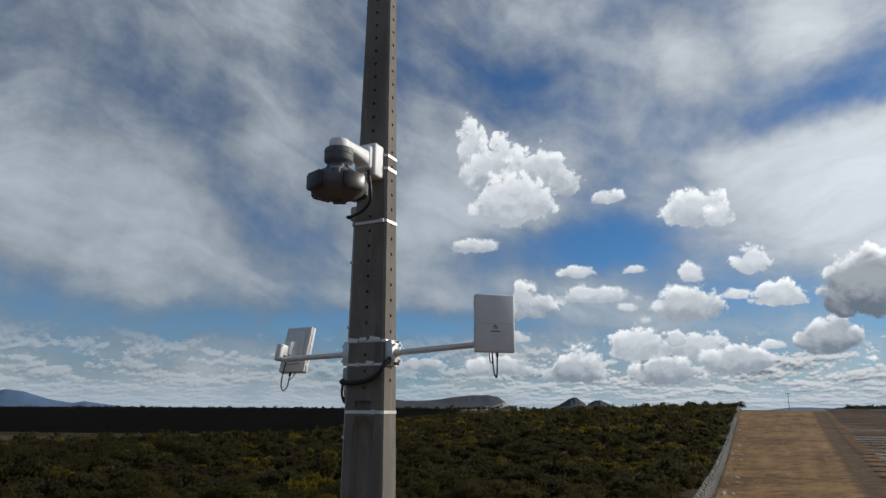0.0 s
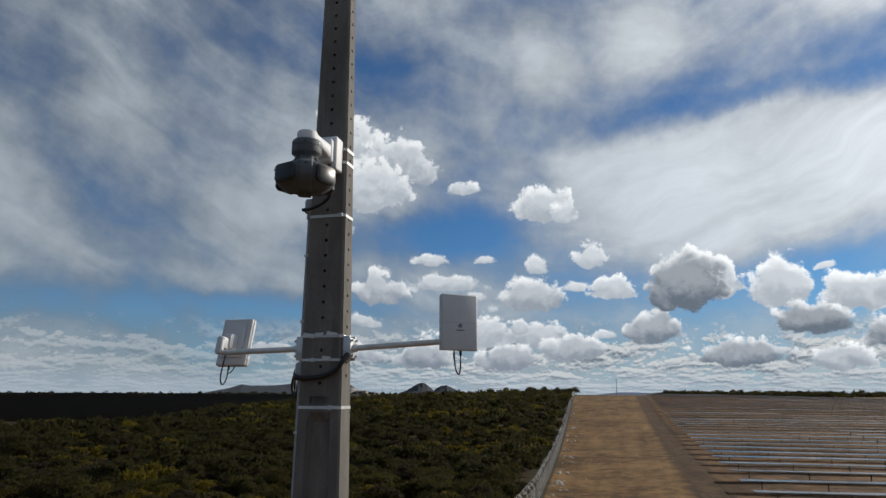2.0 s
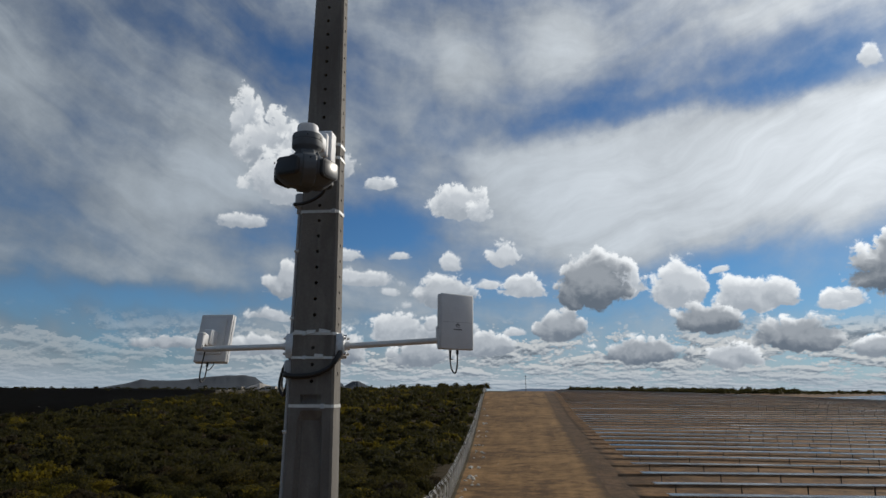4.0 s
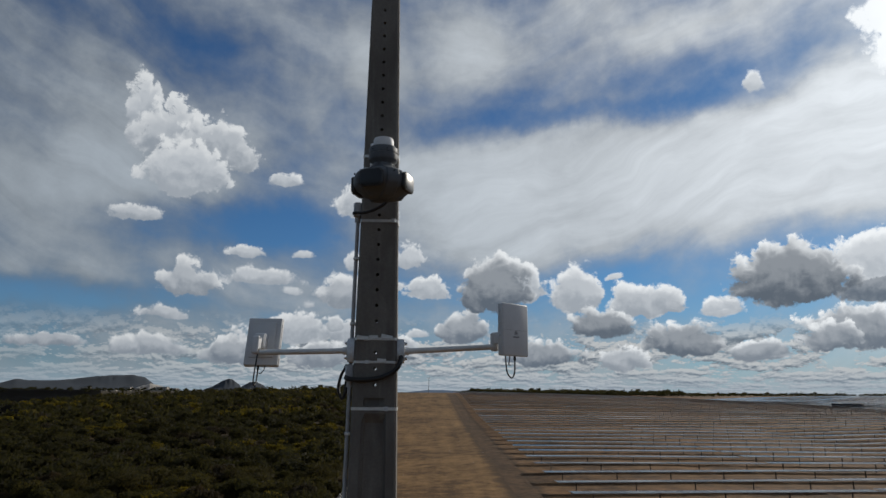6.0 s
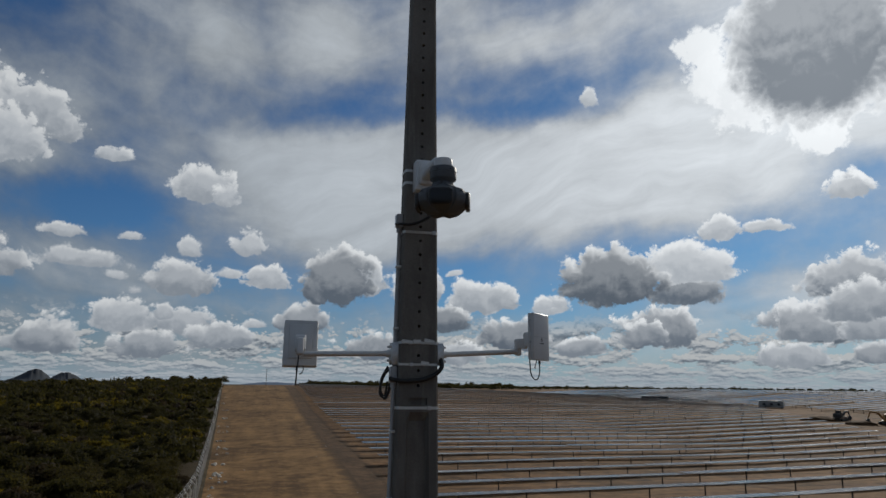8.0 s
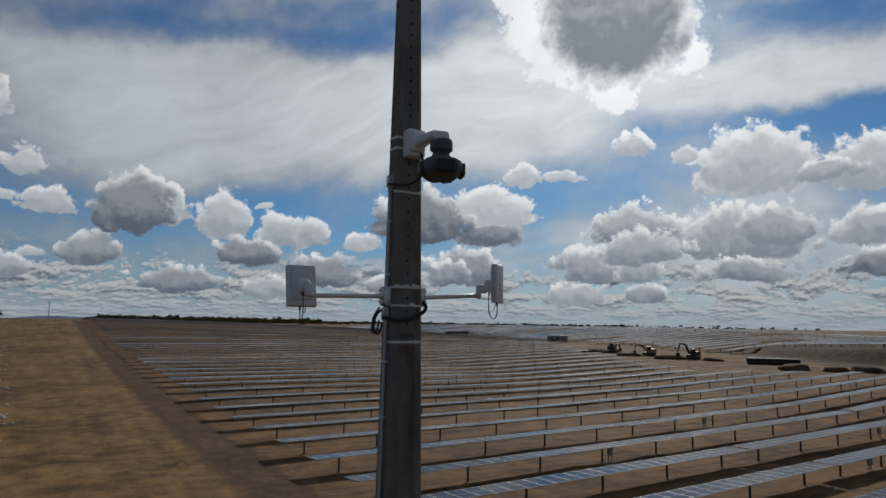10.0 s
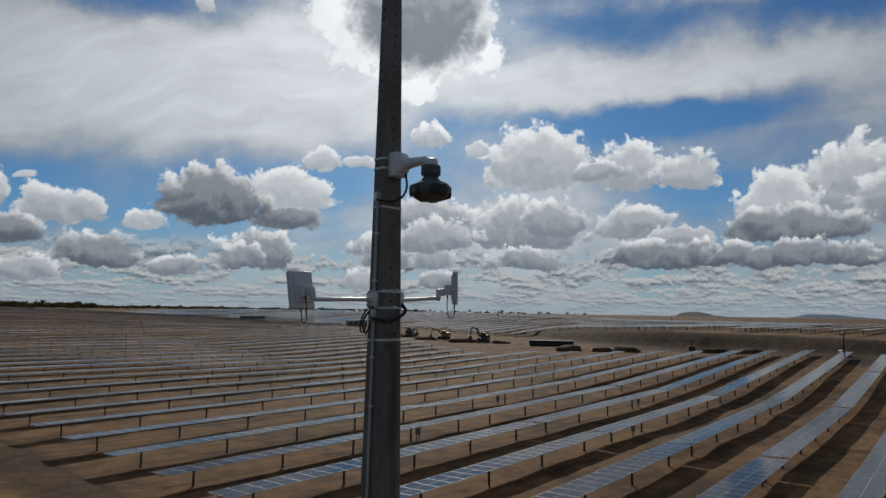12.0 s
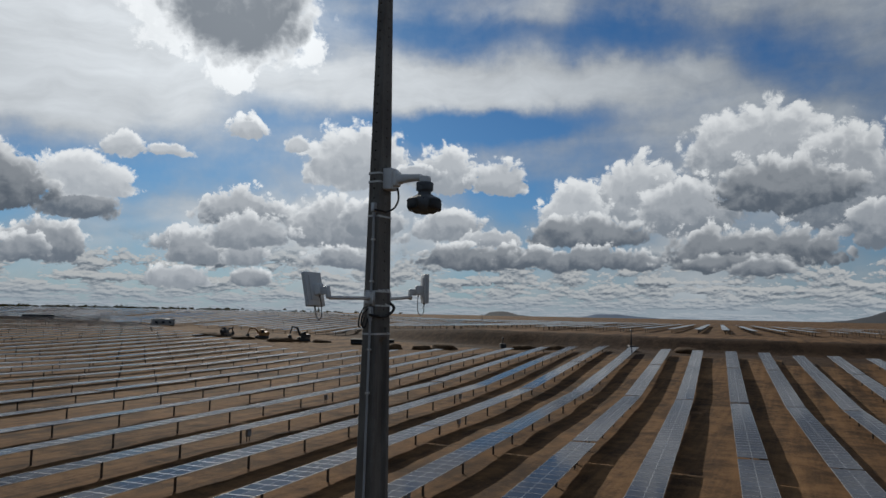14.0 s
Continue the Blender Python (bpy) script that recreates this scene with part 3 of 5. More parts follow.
def lathe(profile, seg=28, m=None, bm=None):
    """Turned about z: profile is (radius, height) from bottom to top."""
    b = bmesh.new()
    prev = None
    for r, z in profile:
        if r < 1e-6:
            ring = [b.verts.new((0, 0, z))]
        else:
            ring = [b.verts.new((r * math.cos(2 * math.pi * k / seg), r * math.sin(2 * math.pi * k / seg), z)) for k in range(seg)]
        if prev:
            for k in range(seg):
                if len(prev) == 1:
                    b.faces.new((prev[0], ring[(k + 1) % seg], ring[k]))
                elif len(ring) == 1:
                    b.faces.new((prev[k], prev[(k + 1) % seg], ring[0]))
                else:
                    b.faces.new((prev[k], prev[(k + 1) % seg], ring[(k + 1) % seg], ring[k]))
        prev = ring
    bmesh.ops.recalc_face_normals(b, faces=b.faces[:])
    return join(smooth(b, 35), m, bm)


def prism(outline, depth, bevel=0.0, m=None, bm=None, seg=2):
    """An outline in x and z, pushed out along y from -depth/2 to depth/2, with rounded edges."""
    b = bmesh.new()
    fr = [b.verts.new((x, -depth / 2, z)) for x, z in outline]
    bk = [b.verts.new((x, depth / 2, z)) for x, z in outline]
    b.faces.new(fr)
    b.faces.new(bk[::-1])
    n = len(outline)
    for i in range(n):
        b.faces.new((fr[i], bk[i], bk[(i + 1) % n], fr[(i + 1) % n]))
    bmesh.ops.recalc_face_normals(b, faces=b.faces[:])
    if bevel:
        bmesh.ops.bevel(b, geom=b.edges[:], offset=bevel, segments=seg, affect="EDGES", profile=0.5)
    return join(b, m, bm)


def quick_mesh(name, verts, faces, mat, mids=None):
    me = bpy.data.meshes.new(name)
    me.from_pydata([tuple(v) for v in verts], [], [tuple(f) for f in faces])
    for k in (mat if isinstance(mat, (list, tuple)) else [mat]):
        me.materials.append(k)
    if mids is not None:
        me.polygons.foreach_set("material_index", np.asarray(mids, dtype=np.int32))
    me.update()
    return me


# ---------------------------------------------------------------- the lie of the land
def ease(v, a, b):
    t = np.clip((v - a) / (b - a), 0, 1)
    return t * t * (3 - 2 * t)


def fence_x(y):
    """The fence runs along the left side of the road and swings slowly away from it."""
    return -6.6 - 0.050 * np.clip(np.asarray(y, float) - 70, 0, 330)


def bank_x(y):
    """The foot of the cut bank that ends the first solar field."""
    y = np.asarray(y, float)
    return 156.0 + 22.0 * ease(y, 15, 75) + 0.42 * np.clip(y - 70, 0, 600)


def row_end(y):
    """Where the rows of the first field stop: at the bank, then short of the machines' yard, then along the valley."""
    return float(np.interp(y, (0, 20, 35, 45, 66, 100, 180, 250, 400), (147, 149, 157, 158, 150, 124, 160, 205, 290)))


def hill_start(a):
    """Distance from the pole at which the far hillside begins, by heading to the right of the road."""
    return np.interp(a, (12, 20, 30, 40, 52, 62, 75), (640, 520, 380, 300, 232, 212, 205))


def land(x, y):
    x, y = np.asarray(x, float), np.asarray(y, float)
    crest = 11.0 * ease(y, 95, 400) * (1 - 0.35 * ease(y, 440, 900))
    side = np.where(x < 0, np.exp(-(np.minimum(x + 10, 0) / 190.0) ** 2), np.exp(-(x / 260.0) ** 2))
    z = crest * side
    north = ease(y, 15, 75)
    z = z + (4.8 * ease(x, 72, 175) * (1 - north) + 2.6 * ease(x, 60, 185) * north) * (1 - ease(y, 150, 320))
    z = z + 0.9 * ease(y, 72, 112) * (1 - ease(y, 150, 230)) * ease(x, -7, 15) * (1 - ease(x, 25, 90))
    bank = ease(x, bank_x(y), bank_x(y) + 7) * (1 - ease(y, 75, 190))
    z = z + (2.7 + 1.9 * north) * bank
    far = np.where(x > 0, ease(np.hypot(x, y), 300 + 130 * ease(x, 20, 160), 1000 + 200 * ease(x, 20, 160)), ease(np.hypot(x, y), 300, 950))
    goal = 10.3 + 0.5 * np.sin(x / 260.0) * np.cos(y / 310.0) - 1.5 * ease(-x, 100, 700)
    z = z * (1 - far) + goal * far
    # the hillside beyond the valley
    r, a = np.hypot(x, y), np.degrees(np.arctan2(x, np.maximum(y, 1e-6)))
    k = ease(a, 12, 34) * (1 - ease(a, 74, 88)) * (y > 0) * ease(r, hill_start(a), hill_start(a) + 170)
    return z * (1 - k) + (10.4 - 2.9 * ease(a, 48, 66) * (1 - ease(r, 420, 1100))) * k


SLOPE = 0.085        # the solar rows stand a little askew to the road


def land_z(x, y):
    return float(land(x, y))


def grid_lines():
    a = list(np.arange(-60, 60.1, 3.0))
    far = []
    v, st = 60.0, 3.5
    while v < 4700:
        v += st
        st *= 1.055
        far.append(v)
    return far, a


far, near = grid_lines()
xs = np.array([-v for v in far[::-1]] + near + [v for v in far if not 150 < v < 216] + list(np.arange(151.0, 216.0, 1.8)))
xs.sort()
for edge in (-7.2, 10.6, 13.6):
    xs[np.argmin(abs(xs - edge))] = edge
ys = np.array([-v for v in far[::-1]] + near + far)
GX, GY = np.meshgrid(xs, ys)
GX = GX + (fence_x(GY) + 7.2) * np.exp(-((np.minimum(GX, -7.2) + 7.2) / 40.0) ** 2) * (1 - ease(GX, -7.2, 10.6))
GZ = land(GX, GY)
rng = np.random.default_rng(3)
lump = rng.normal(0, 1, GX.shape)
lump = (lump + np.roll(lump, 1, 0) + np.roll(lump, 1, 1)) / 3
near_w = np.exp(-(np.hypot(GX, GY) / 220.0) ** 2)
GZ = GZ + 0.09 * lump * near_w


def sheet(name, cols, rows_, mat, label, cut=None):
    c0, c1 = cols
    r0, r1 = rows_
    sub = np.stack([GX[r0:r1 + 1, c0:c1 + 1], GY[r0:r1 + 1, c0:c1 + 1], GZ[r0:r1 + 1, c0:c1 + 1]], -1)
    h, wd = sub.shape[:2]
    idx = np.arange(h * wd).reshape(h, wd)
    q = np.stack([idx[:-1, :-1], idx[:-1, 1:], idx[1:, 1:], idx[1:, :-1]], -1).reshape(-1, 4)
    me = bpy.data.meshes.new(name)
    me.from_pydata(sub.reshape(-1, 3).tolist(), [], q.tolist())
    me.polygons.foreach_set("use_smooth", np.ones(len(q), bool))
    me.materials.append(mat)
    # the bank and its foot take the cut soil with painted-in shade
    if cut:
        me.materials.append(cut)
        mid = sub.reshape(-1, 3)[q].mean(1)
        wave = 3.0 * np.sin(mid[:, 1] * 0.19) + 2.0 * np.sin(mid[:, 1] * 0.43 + 1.0)
        off = mid[:, 0] - bank_x(mid[:, 1])
        me.polygons.foreach_set("material_index", ((off > -13 + wave) & (off < 8.5 + 0.4 * wave + 26 * ease(mid[:, 1], 72, 105)) & (mid[:, 1] < 160 + 3 * wave) & (mid[:, 1] > -220)).astype(np.int32))
    me.update()
    return tagged(new(name, me), label, "ground", kind="structure")


i_f, i_r, i_b = (int(np.argmin(abs(xs - e))) for e in (-7.2, 10.6, 13.6))
last, end = len(xs) - 1, len(ys) - 1
sheet("ground_scrub", (0, i_f), (0, end), M_SCRUB, "dark leaf-strewn soil under the scrub beyond the fence")
sheet("road", (i_f, i_r), (0, end), M_ROAD, "wide orange-brown dirt road with faint wheel tracks")
sheet("road_berm", (i_r, i_b), (0, end), M_DARKSOIL, "dark loose soil strip between road and solar rows")
sheet("ground_field", (i_b, last), (0, end), M_SOIL, "bare brown graded soil of the solar field", M_BANK)

# ---------------------------------------------------------------- the concrete pole
P0 = 11.48      # height of the lowest strap in view
PX = 0.0135     # the pole's middle


def pole_w(z):
    return 0.328 - 0.030 * (z - P0)


def pole_d(z):
    return 0.196 - 0.020 * (z - P0)


def build_pole():
    """Double-T section below, with sunk panels on both broad faces; a plain tapering rectangle above, drilled through both ways."""
    top = 17.2
    bm = bmesh.new()
    rings = []
    zs = [-1.2, 4.0, 9.0, P0 - 0.10, P0 - 0.03, P0 + 0.8, 14.0, top]
    for z in zs:
        hw, hd, c = pole_w(z) / 2, pole_d(z) / 2, 0.016
        deep = 0.05 if z < P0 - 0.05 else 0.0
        fl, sl = min(0.075, hw * 0.55), min(0.025, hw * 0.15)
        pts = [(-hw + c, -hd), (-hw + fl, -hd), (-hw + fl + sl, -hd + deep), (hw - fl - sl, -hd + deep), (hw - fl, -hd), (hw - c, -hd),
               (hw, -hd + c), (hw, hd - c),
               (hw - c, hd), (hw - fl, hd), (hw - fl - sl, hd - deep), (-hw + fl + sl, hd - deep), (-hw + fl, hd), (-hw + c, hd),
               (-hw, hd - c), (-hw, -hd + c)]
        rings.append([bm.verts.new((x, y, z)) for x, y in pts])
    n = len(rings[0])
    for a, b in zip(rings, rings[1:]):
        for k in range(n):
            bm.faces.new((a[k], a[(k + 1) % n], b[(k + 1) % n], b[k]))
    bm.faces.new(rings[0][::-1])
    bm.faces.new(rings[-1])
    bmesh.ops.recalc_face_normals(bm, faces=bm.faces[:])
    me = link_mesh("shaft", bm, M_CONC)
    ob = new("shaft", me)
    cut = bmesh.new()
    z = P0 + 0.17
    while z < 16.9:
        tube(0.0130, 0.0130, 0.8, 10, Matrix.Translation((0, 0.4, z)) @ Matrix.Rotation(radians(90), 4, "X"), cut)
        tube(0.0130, 0.0130, 0.8, 10, Matrix.Translation((-0.4, 0, z + 0.055)) @ Matrix.Rotation(radians(90), 4, "Y"), cut)
        z += 0.117
    # the notch over the lowest strap
    box(0.15, 0.10, 0.055, 0, m=Matrix.Translation((0.0, -pole_d(P0) / 2 - 0.02, P0 + 0.05)), bm=cut)
    tool = new("tool", link_mesh("tool", cut, M_CONC))
    md = ob.modifiers.new("drill", "BOOLEAN")
    md.operation, md.object, md.solver = "DIFFERENCE", tool, "EXACT"
    dg = bpy.context.evaluated_depsgraph_get()
    done = bpy.data.meshes.new_from_object(ob.evaluated_get(dg))
    bpy.data.objects.remove(tool)
    bpy.data.objects.remove(ob)
    root = thing("utility_pole", Matrix.Translation((PX, 0, 0)), "weathered grey concrete pole drilled with rows of bolt holes", "pole")
    part("shaft", done, None, root)
    return root


pole = build_pole()


def strap(z, wide=0.022, gap=0.004, lab="bright steel strap round the concrete pole", buckle=(0.0, -1)):
    """A flat steel band that follows the tapering pole, with its buckle."""
    root = thing("pole_strap", Matrix.Translation((PX, 0, z)), lab, "strap", "straps round the pole")
    b = bmesh.new()
    rings = []
    for dz, g in ((-wide / 2, 0.0015), (-wide / 2, gap), (wide / 2, gap), (wide / 2, 0.0015)):
        hw, hd, c = pole_w(z + dz) / 2 + g, pole_d(z + dz) / 2 + g, 0.018
        pts = [(-hw + c, -hd), (hw - c, -hd), (hw, -hd + c), (hw, hd - c), (hw - c, hd), (-hw + c, hd), (-hw, hd - c), (-hw, -hd + c)]
        rings.append([b.verts.new((x, y, dz)) for x, y in pts])
    for a, c in zip(rings, rings[1:] + rings[:1]):
        for k in range(8):
            b.faces.new((a[k], a[(k + 1) % 8], c[(k + 1) % 8], c[k]))
    bmesh.ops.recalc_face_normals(b, faces=b.faces[:])
    part("band", b, M_STRAP, root)
    bx, sgn = buckle
    part("buckle", box(0.03, 0.010, wide * 1.5, 0.002, m=Matrix.Translation((bx, sgn * (pole_d(z) / 2 + 0.008), 0))), M_STEEL, root)
    return root


strap(P0, buckle=(0.09, -1))
strap(P0 + 1.41, buckle=(0.11, -1))
strap(P0 + 1.83, buckle=(-0.11, 1))
strap(P0 + 1.935, buckle=(-0.11, 1))

# ---------------------------------------------------------------- dome-less pan and tilt camera on its wall arm
def build_ptz():
    z0 = 13.36
    face = -pole_d(z0) / 2
    root = thing("surveillance_camera", Matrix.Translation((0.03, face, z0)), "grey pan-tilt camera with two black windows on white arm", "camera")
    # wall box: stepped, with rounded edges
    bm = box(0.182, 0.130, 0.262, 0.016, 3, Matrix.Translation((0, -0.0585, -0.01)))
    box(0.140, 0.07, 0.19, 0.022, 3, Matrix.Translation((0, -0.135, -0.005)), bm)
    wall = part("wall_box", smooth(bm), M_WHITE, root)
    # arm: a tapering beam that ends in the round cap
    b = bmesh.new()
    rings = []
    for y, hw, zb, zt in ((-0.12, 0.062, -0.085, 0.045), (-0.22, 0.056, -0.058, 0.040), (-0.34, 0.054, -0.046, 0.032), (-0.475, 0.052, -0.042, 0.026)):
        c = 0.014
        pts = [(-hw + c, zb), (hw - c, zb), (hw, zb + c), (hw, zt - c), (hw - c, zt), (-hw + c, zt), (-hw, zt - c), (-hw, zb + c)]
        rings.append([b.verts.new((x + 0.02 * (-y - 0.1) / 0.35, y, z)) for x, z in pts])
    for a, c in zip(rings, rings[1:]):
        for k in range(8):
            b.faces.new((a[k], a[(k + 1) % 8], c[(k + 1) % 8], c[k]))
    b.faces.new(rings[0][::-1])
    b.faces.new(rings[-1])
    bmesh.ops.recalc_face_normals(b, faces=b.faces[:])
    part("arm", smooth(b, 50), M_WHITE, root)
    hx, hy = 0.040, -0.590 - face
    head_m = Matrix.Translation((hx, hy, -0.022)) @ Matrix.Rotation(radians(19), 4, "Z")
    part("cap", lathe([(0, -0.050), (0.068, -0.050), (0.072, -0.040), (0.072, 0.006), (0.066, 0.020), (0.045, 0.028), (0, 0.030)]), M_WHITE, root, m=head_m)
    neck = part("pan_base", lathe([(0, -0.195), (0.072, -0.195), (0.072, -0.175), (0.082, -0.158), (0.099, -0.146), (0.102, -0.138), (0.102, -0.100), (0.099, -0.097), (0.102, -0.094), (0.102, -0.060), (0.096, -0.050), (0, -0.050)], 36), M_GREY, root, m=head_m)
    for k in range(6):
        a = radians(60 * k + 30)
        part("screw", tube(0.005, 0.005, 0.006, 8, Matrix.Translation((0.100 * math.cos(a), 0.100 * math.sin(a), -0.078)) @ Vector((math.cos(a), math.sin(a), 0)).to_track_quat("Z", "Y").to_matrix().to_4x4()), M_LENS, neck)
    # the head: a faceted drum with four dark windows between four upright ribs
    zc = -0.300
    prof = [(0, -0.118), (0.085, -0.118), (0.125, -0.104), (0.178, -0.070), (0.194, -0.040), (0.200, 0.0), (0.194, 0.034), (0.172, 0.058), (0.112, 0.080), (0.078, 0.104), (0.070, 0.135), (0, 0.135)]
    hb = lathe([(r * 1.02, z) for r, z in prof], 8, Matrix.Rotation(radians(7.0 + 22.5), 4, "Z"))
    bmesh.ops.bevel(hb, geom=hb.edges[:], offset=0.010, segments=2, affect="EDGES", profile=0.5)
    hb.transform(Matrix.Translation((0, 0, zc)))
    head = part("head", smooth(hb, 20), M_GREY, root, m=head_m)

    def sector(a0, a1, pr, n=10):
        """A patch of a turned surface between two headings, with a thin edge."""
        sb = bmesh.new()
        grid = []
        for r, z in pr:
            grid.append([sb.verts.new((r * math.cos(a0 + (a1 - a0) * k / n), r * math.sin(a0 + (a1 - a0) * k / n), z + zc)) for k in range(n + 1)])
        for p, q in zip(grid, grid[1:]):
            for k in range(n):
                sb.faces.new((p[k], p[k + 1], q[k + 1], q[k]))
        return smooth(sb, 50)
    for k in range(4):
        turn = Matrix.Rotation(radians(90 * k - 38), 4, "Z")
        for nm, grow, off, mt in (("window_rim", 1.10, 0.0, M_MACHINE), ("window", 1.0, 0.004, M_LENS)):
            hw_, zt, zb = 0.078 * grow, 0.050 * grow, -0.064 * grow
            pane = [(-hw_, zb * 0.7), (-hw_ * 0.75, zb), (hw_ * 0.75, zb), (hw_, zb * 0.7), (hw_, zt * 0.7), (hw_ * 0.75, zt), (-hw_ * 0.75, zt), (-hw_, zt * 0.7)]
            mm = turn @ Matrix.Translation((0.188 + off, 0, zc - 0.014)) @ Matrix.Rotation(radians(90), 4, "Z")
            part(nm, smooth(prism(pane, 0.030, 0.005, mm), 30), mt, head, "glossy black window" if nm == "window" else "")
        rb = radians(90 * k + 30 - 23)
        rib = [(0.0, 0.130), (0.074, 0.130), (0.082, 0.104), (0.120, 0.082), (0.184, 0.056), (0.206, 0.0), (0.200, -0.045), (0.168, -0.082), (0.110, -0.123), (0.0, -0.123)]
        part("rib", smooth(prism(rib, 0.092, 0.012, Matrix.Rotation(rb, 4, "Z") @ Matrix.Translation((0, 0, zc)), seg=3), 30), M_GREY, head)
        part("screw", tube(0.006, 0.006, 0.008, 10, Matrix.Rotation(rb, 4, "Z") @ Matrix.Translation((0.204, 0, zc + 0.03)) @ Matrix.Rotation(radians(90), 4, "Y")), M_LENS, head)
    return root


build_ptz()


# ---------------------------------------------------------------- panel antennas on side arms
def build_antenna(m, lab):
    root = thing("panel_antenna", m, lab, "antenna", "panel antennas on the pole")
    bm = box(0.274, 0.036, 0.388, 0.013, 3, Matrix.Translation((0, -0.010, 0)))
    rad = part("radome", smooth(bm), M_RADOME, root)
    part("back_cover", smooth(box(0.268, 0.024, 0.384, 0.010, 3, Matrix.Translation((0, 0.020, 0)))), M_RADOME, root, "pale matt back cover")
    for z in (-0.13, -0.045, 0.045, 0.13):
        for s in (-1, 1):
            part("clip", box(0.008, 0.016, 0.018, 0.002, m=Matrix.Translation((s * 0.135, 0.006, z))), M_STEEL, root)
    part("back_rise", smooth(box(0.190, 0.014, 0.285, 0.006, 2, Matrix.Translation((0, 0.040, 0.01)))), M_RADOME, root)
    # seam and maker's mark on the front
    part("seam", box(0.246, 0.002, 0.0022, m=Matrix.Translation((0, -0.0278, -0.004))), M_PVC, rad)
    b = bmesh.new()
    for x, h, wd in ((-0.012, 0.014, 0.010), (0.0, 0.024, 0.014), (0.012, 0.014, 0.010)):
        f = [b.verts.new((x - wd / 2, -0.0285, -0.026)), b.verts.new((x + wd / 2, -0.0285, -0.026)), b.verts.new((x, -0.0285, -0.026 + h))]
        b.faces.new(f)
    for k in range(2):
        v = [b.verts.new((sx * 0.019, -0.0285, z)) for sx, z in ((-1, -0.031 - 0.007 * k), (1, -0.031 - 0.007 * k), (0.85, -0.028 - 0.007 * k), (-0.85, -0.028 - 0.007 * k))]
        b.faces.new(v)
    ext = bmesh.ops.extrude_face_region(b, geom=b.faces[:])
    bmesh.ops.translate(b, vec=(0, 0.003, 0), verts=[g for g in ext["geom"] if isinstance(g, bmesh.types.BMVert)])
    bmesh.ops.recalc_face_normals(b, faces=b.faces[:])
    part("maker_mark", b, M_INK, rad, "small dark emblem")
    for x in (-0.027, -0.013, 0.0, 0.013, 0.027):
        part("mark_bar", box(0.010, 0.003, 0.009, m=Matrix.Translation((x, -0.0275, -0.055))), M_INK, rad)
    # radio box, tilting joint and the pipe clamp
    radio = part("radio_box", smooth(box(0.085, 0.085, 0.125, 0.012, 3, Matrix.Translation((0.0, 0.078, -0.02)))), M_WHITE, root, "pale radio housing")
    part("radio_lid", smooth(box(0.070, 0.012, 0.105, 0.005, 2, Matrix.Translation((0.0, 0.124, -0.02)))), M_RADOME, radio)
    part("hinge_plate", smooth(box(0.045, 0.085, 0.085, 0.008, 2, Matrix.Translation((0.0, 0.160, -0.05)))), M_RADOME, root)
    part("pipe_clamp", smooth(box(0.056, 0.050, 0.140, 0.016, 3, Matrix.Translation((0.0, 0.200, -0.080)))), M_RADOME, root)
    for z in (-0.115, -0.025):
        part("clamp_bolt", tube(0.006, 0.006, 0.066, 8, Matrix.Translation((-0.033, 0.205, z)) @ Matrix.Rotation(radians(90), 4, "Y")), M_STEEL, root)
    # cable loop
    part("cable", sweep([(0.01, 0.09, -0.08), (0.012, 0.095, -0.16), (0.02, 0.088, -0.300), (0.024, 0.045, -0.350), (0.02, 0.010, -0.305), (0.02, 0.008, -0.20)], 0.0055, 8), M_BLACK, root, "black cable loop")
    part("connector", tube(0.010, 0.008, 0.045, 10, Matrix.Translation((0.02, 0.008, -0.222))), M_BLACK, root)
    part("connector", tube(0.010, 0.010, 0.030, 10, Matrix.Translation((0.01, 0.09, -0.112))), M_BLACK, root)
    part("second_cable", sweep([(-0.03, 0.006, -0.175), (-0.031, 0.012, -0.215), (-0.02, 0.030, -0.250), (0.0, 0.035, -0.258)], 0.004, 8), M_BLACK, root)
    return root


build_antenna(pose(1.035, -0.102, 12.06, 0, 0, 39.7), "pale grey square panel antenna with dark emblem and hanging cable")
build_antenna(pose(-0.893, 0.262, 11.975, 13, 0, 177), "pale panel antenna tilted down, seen from its ribbed back")


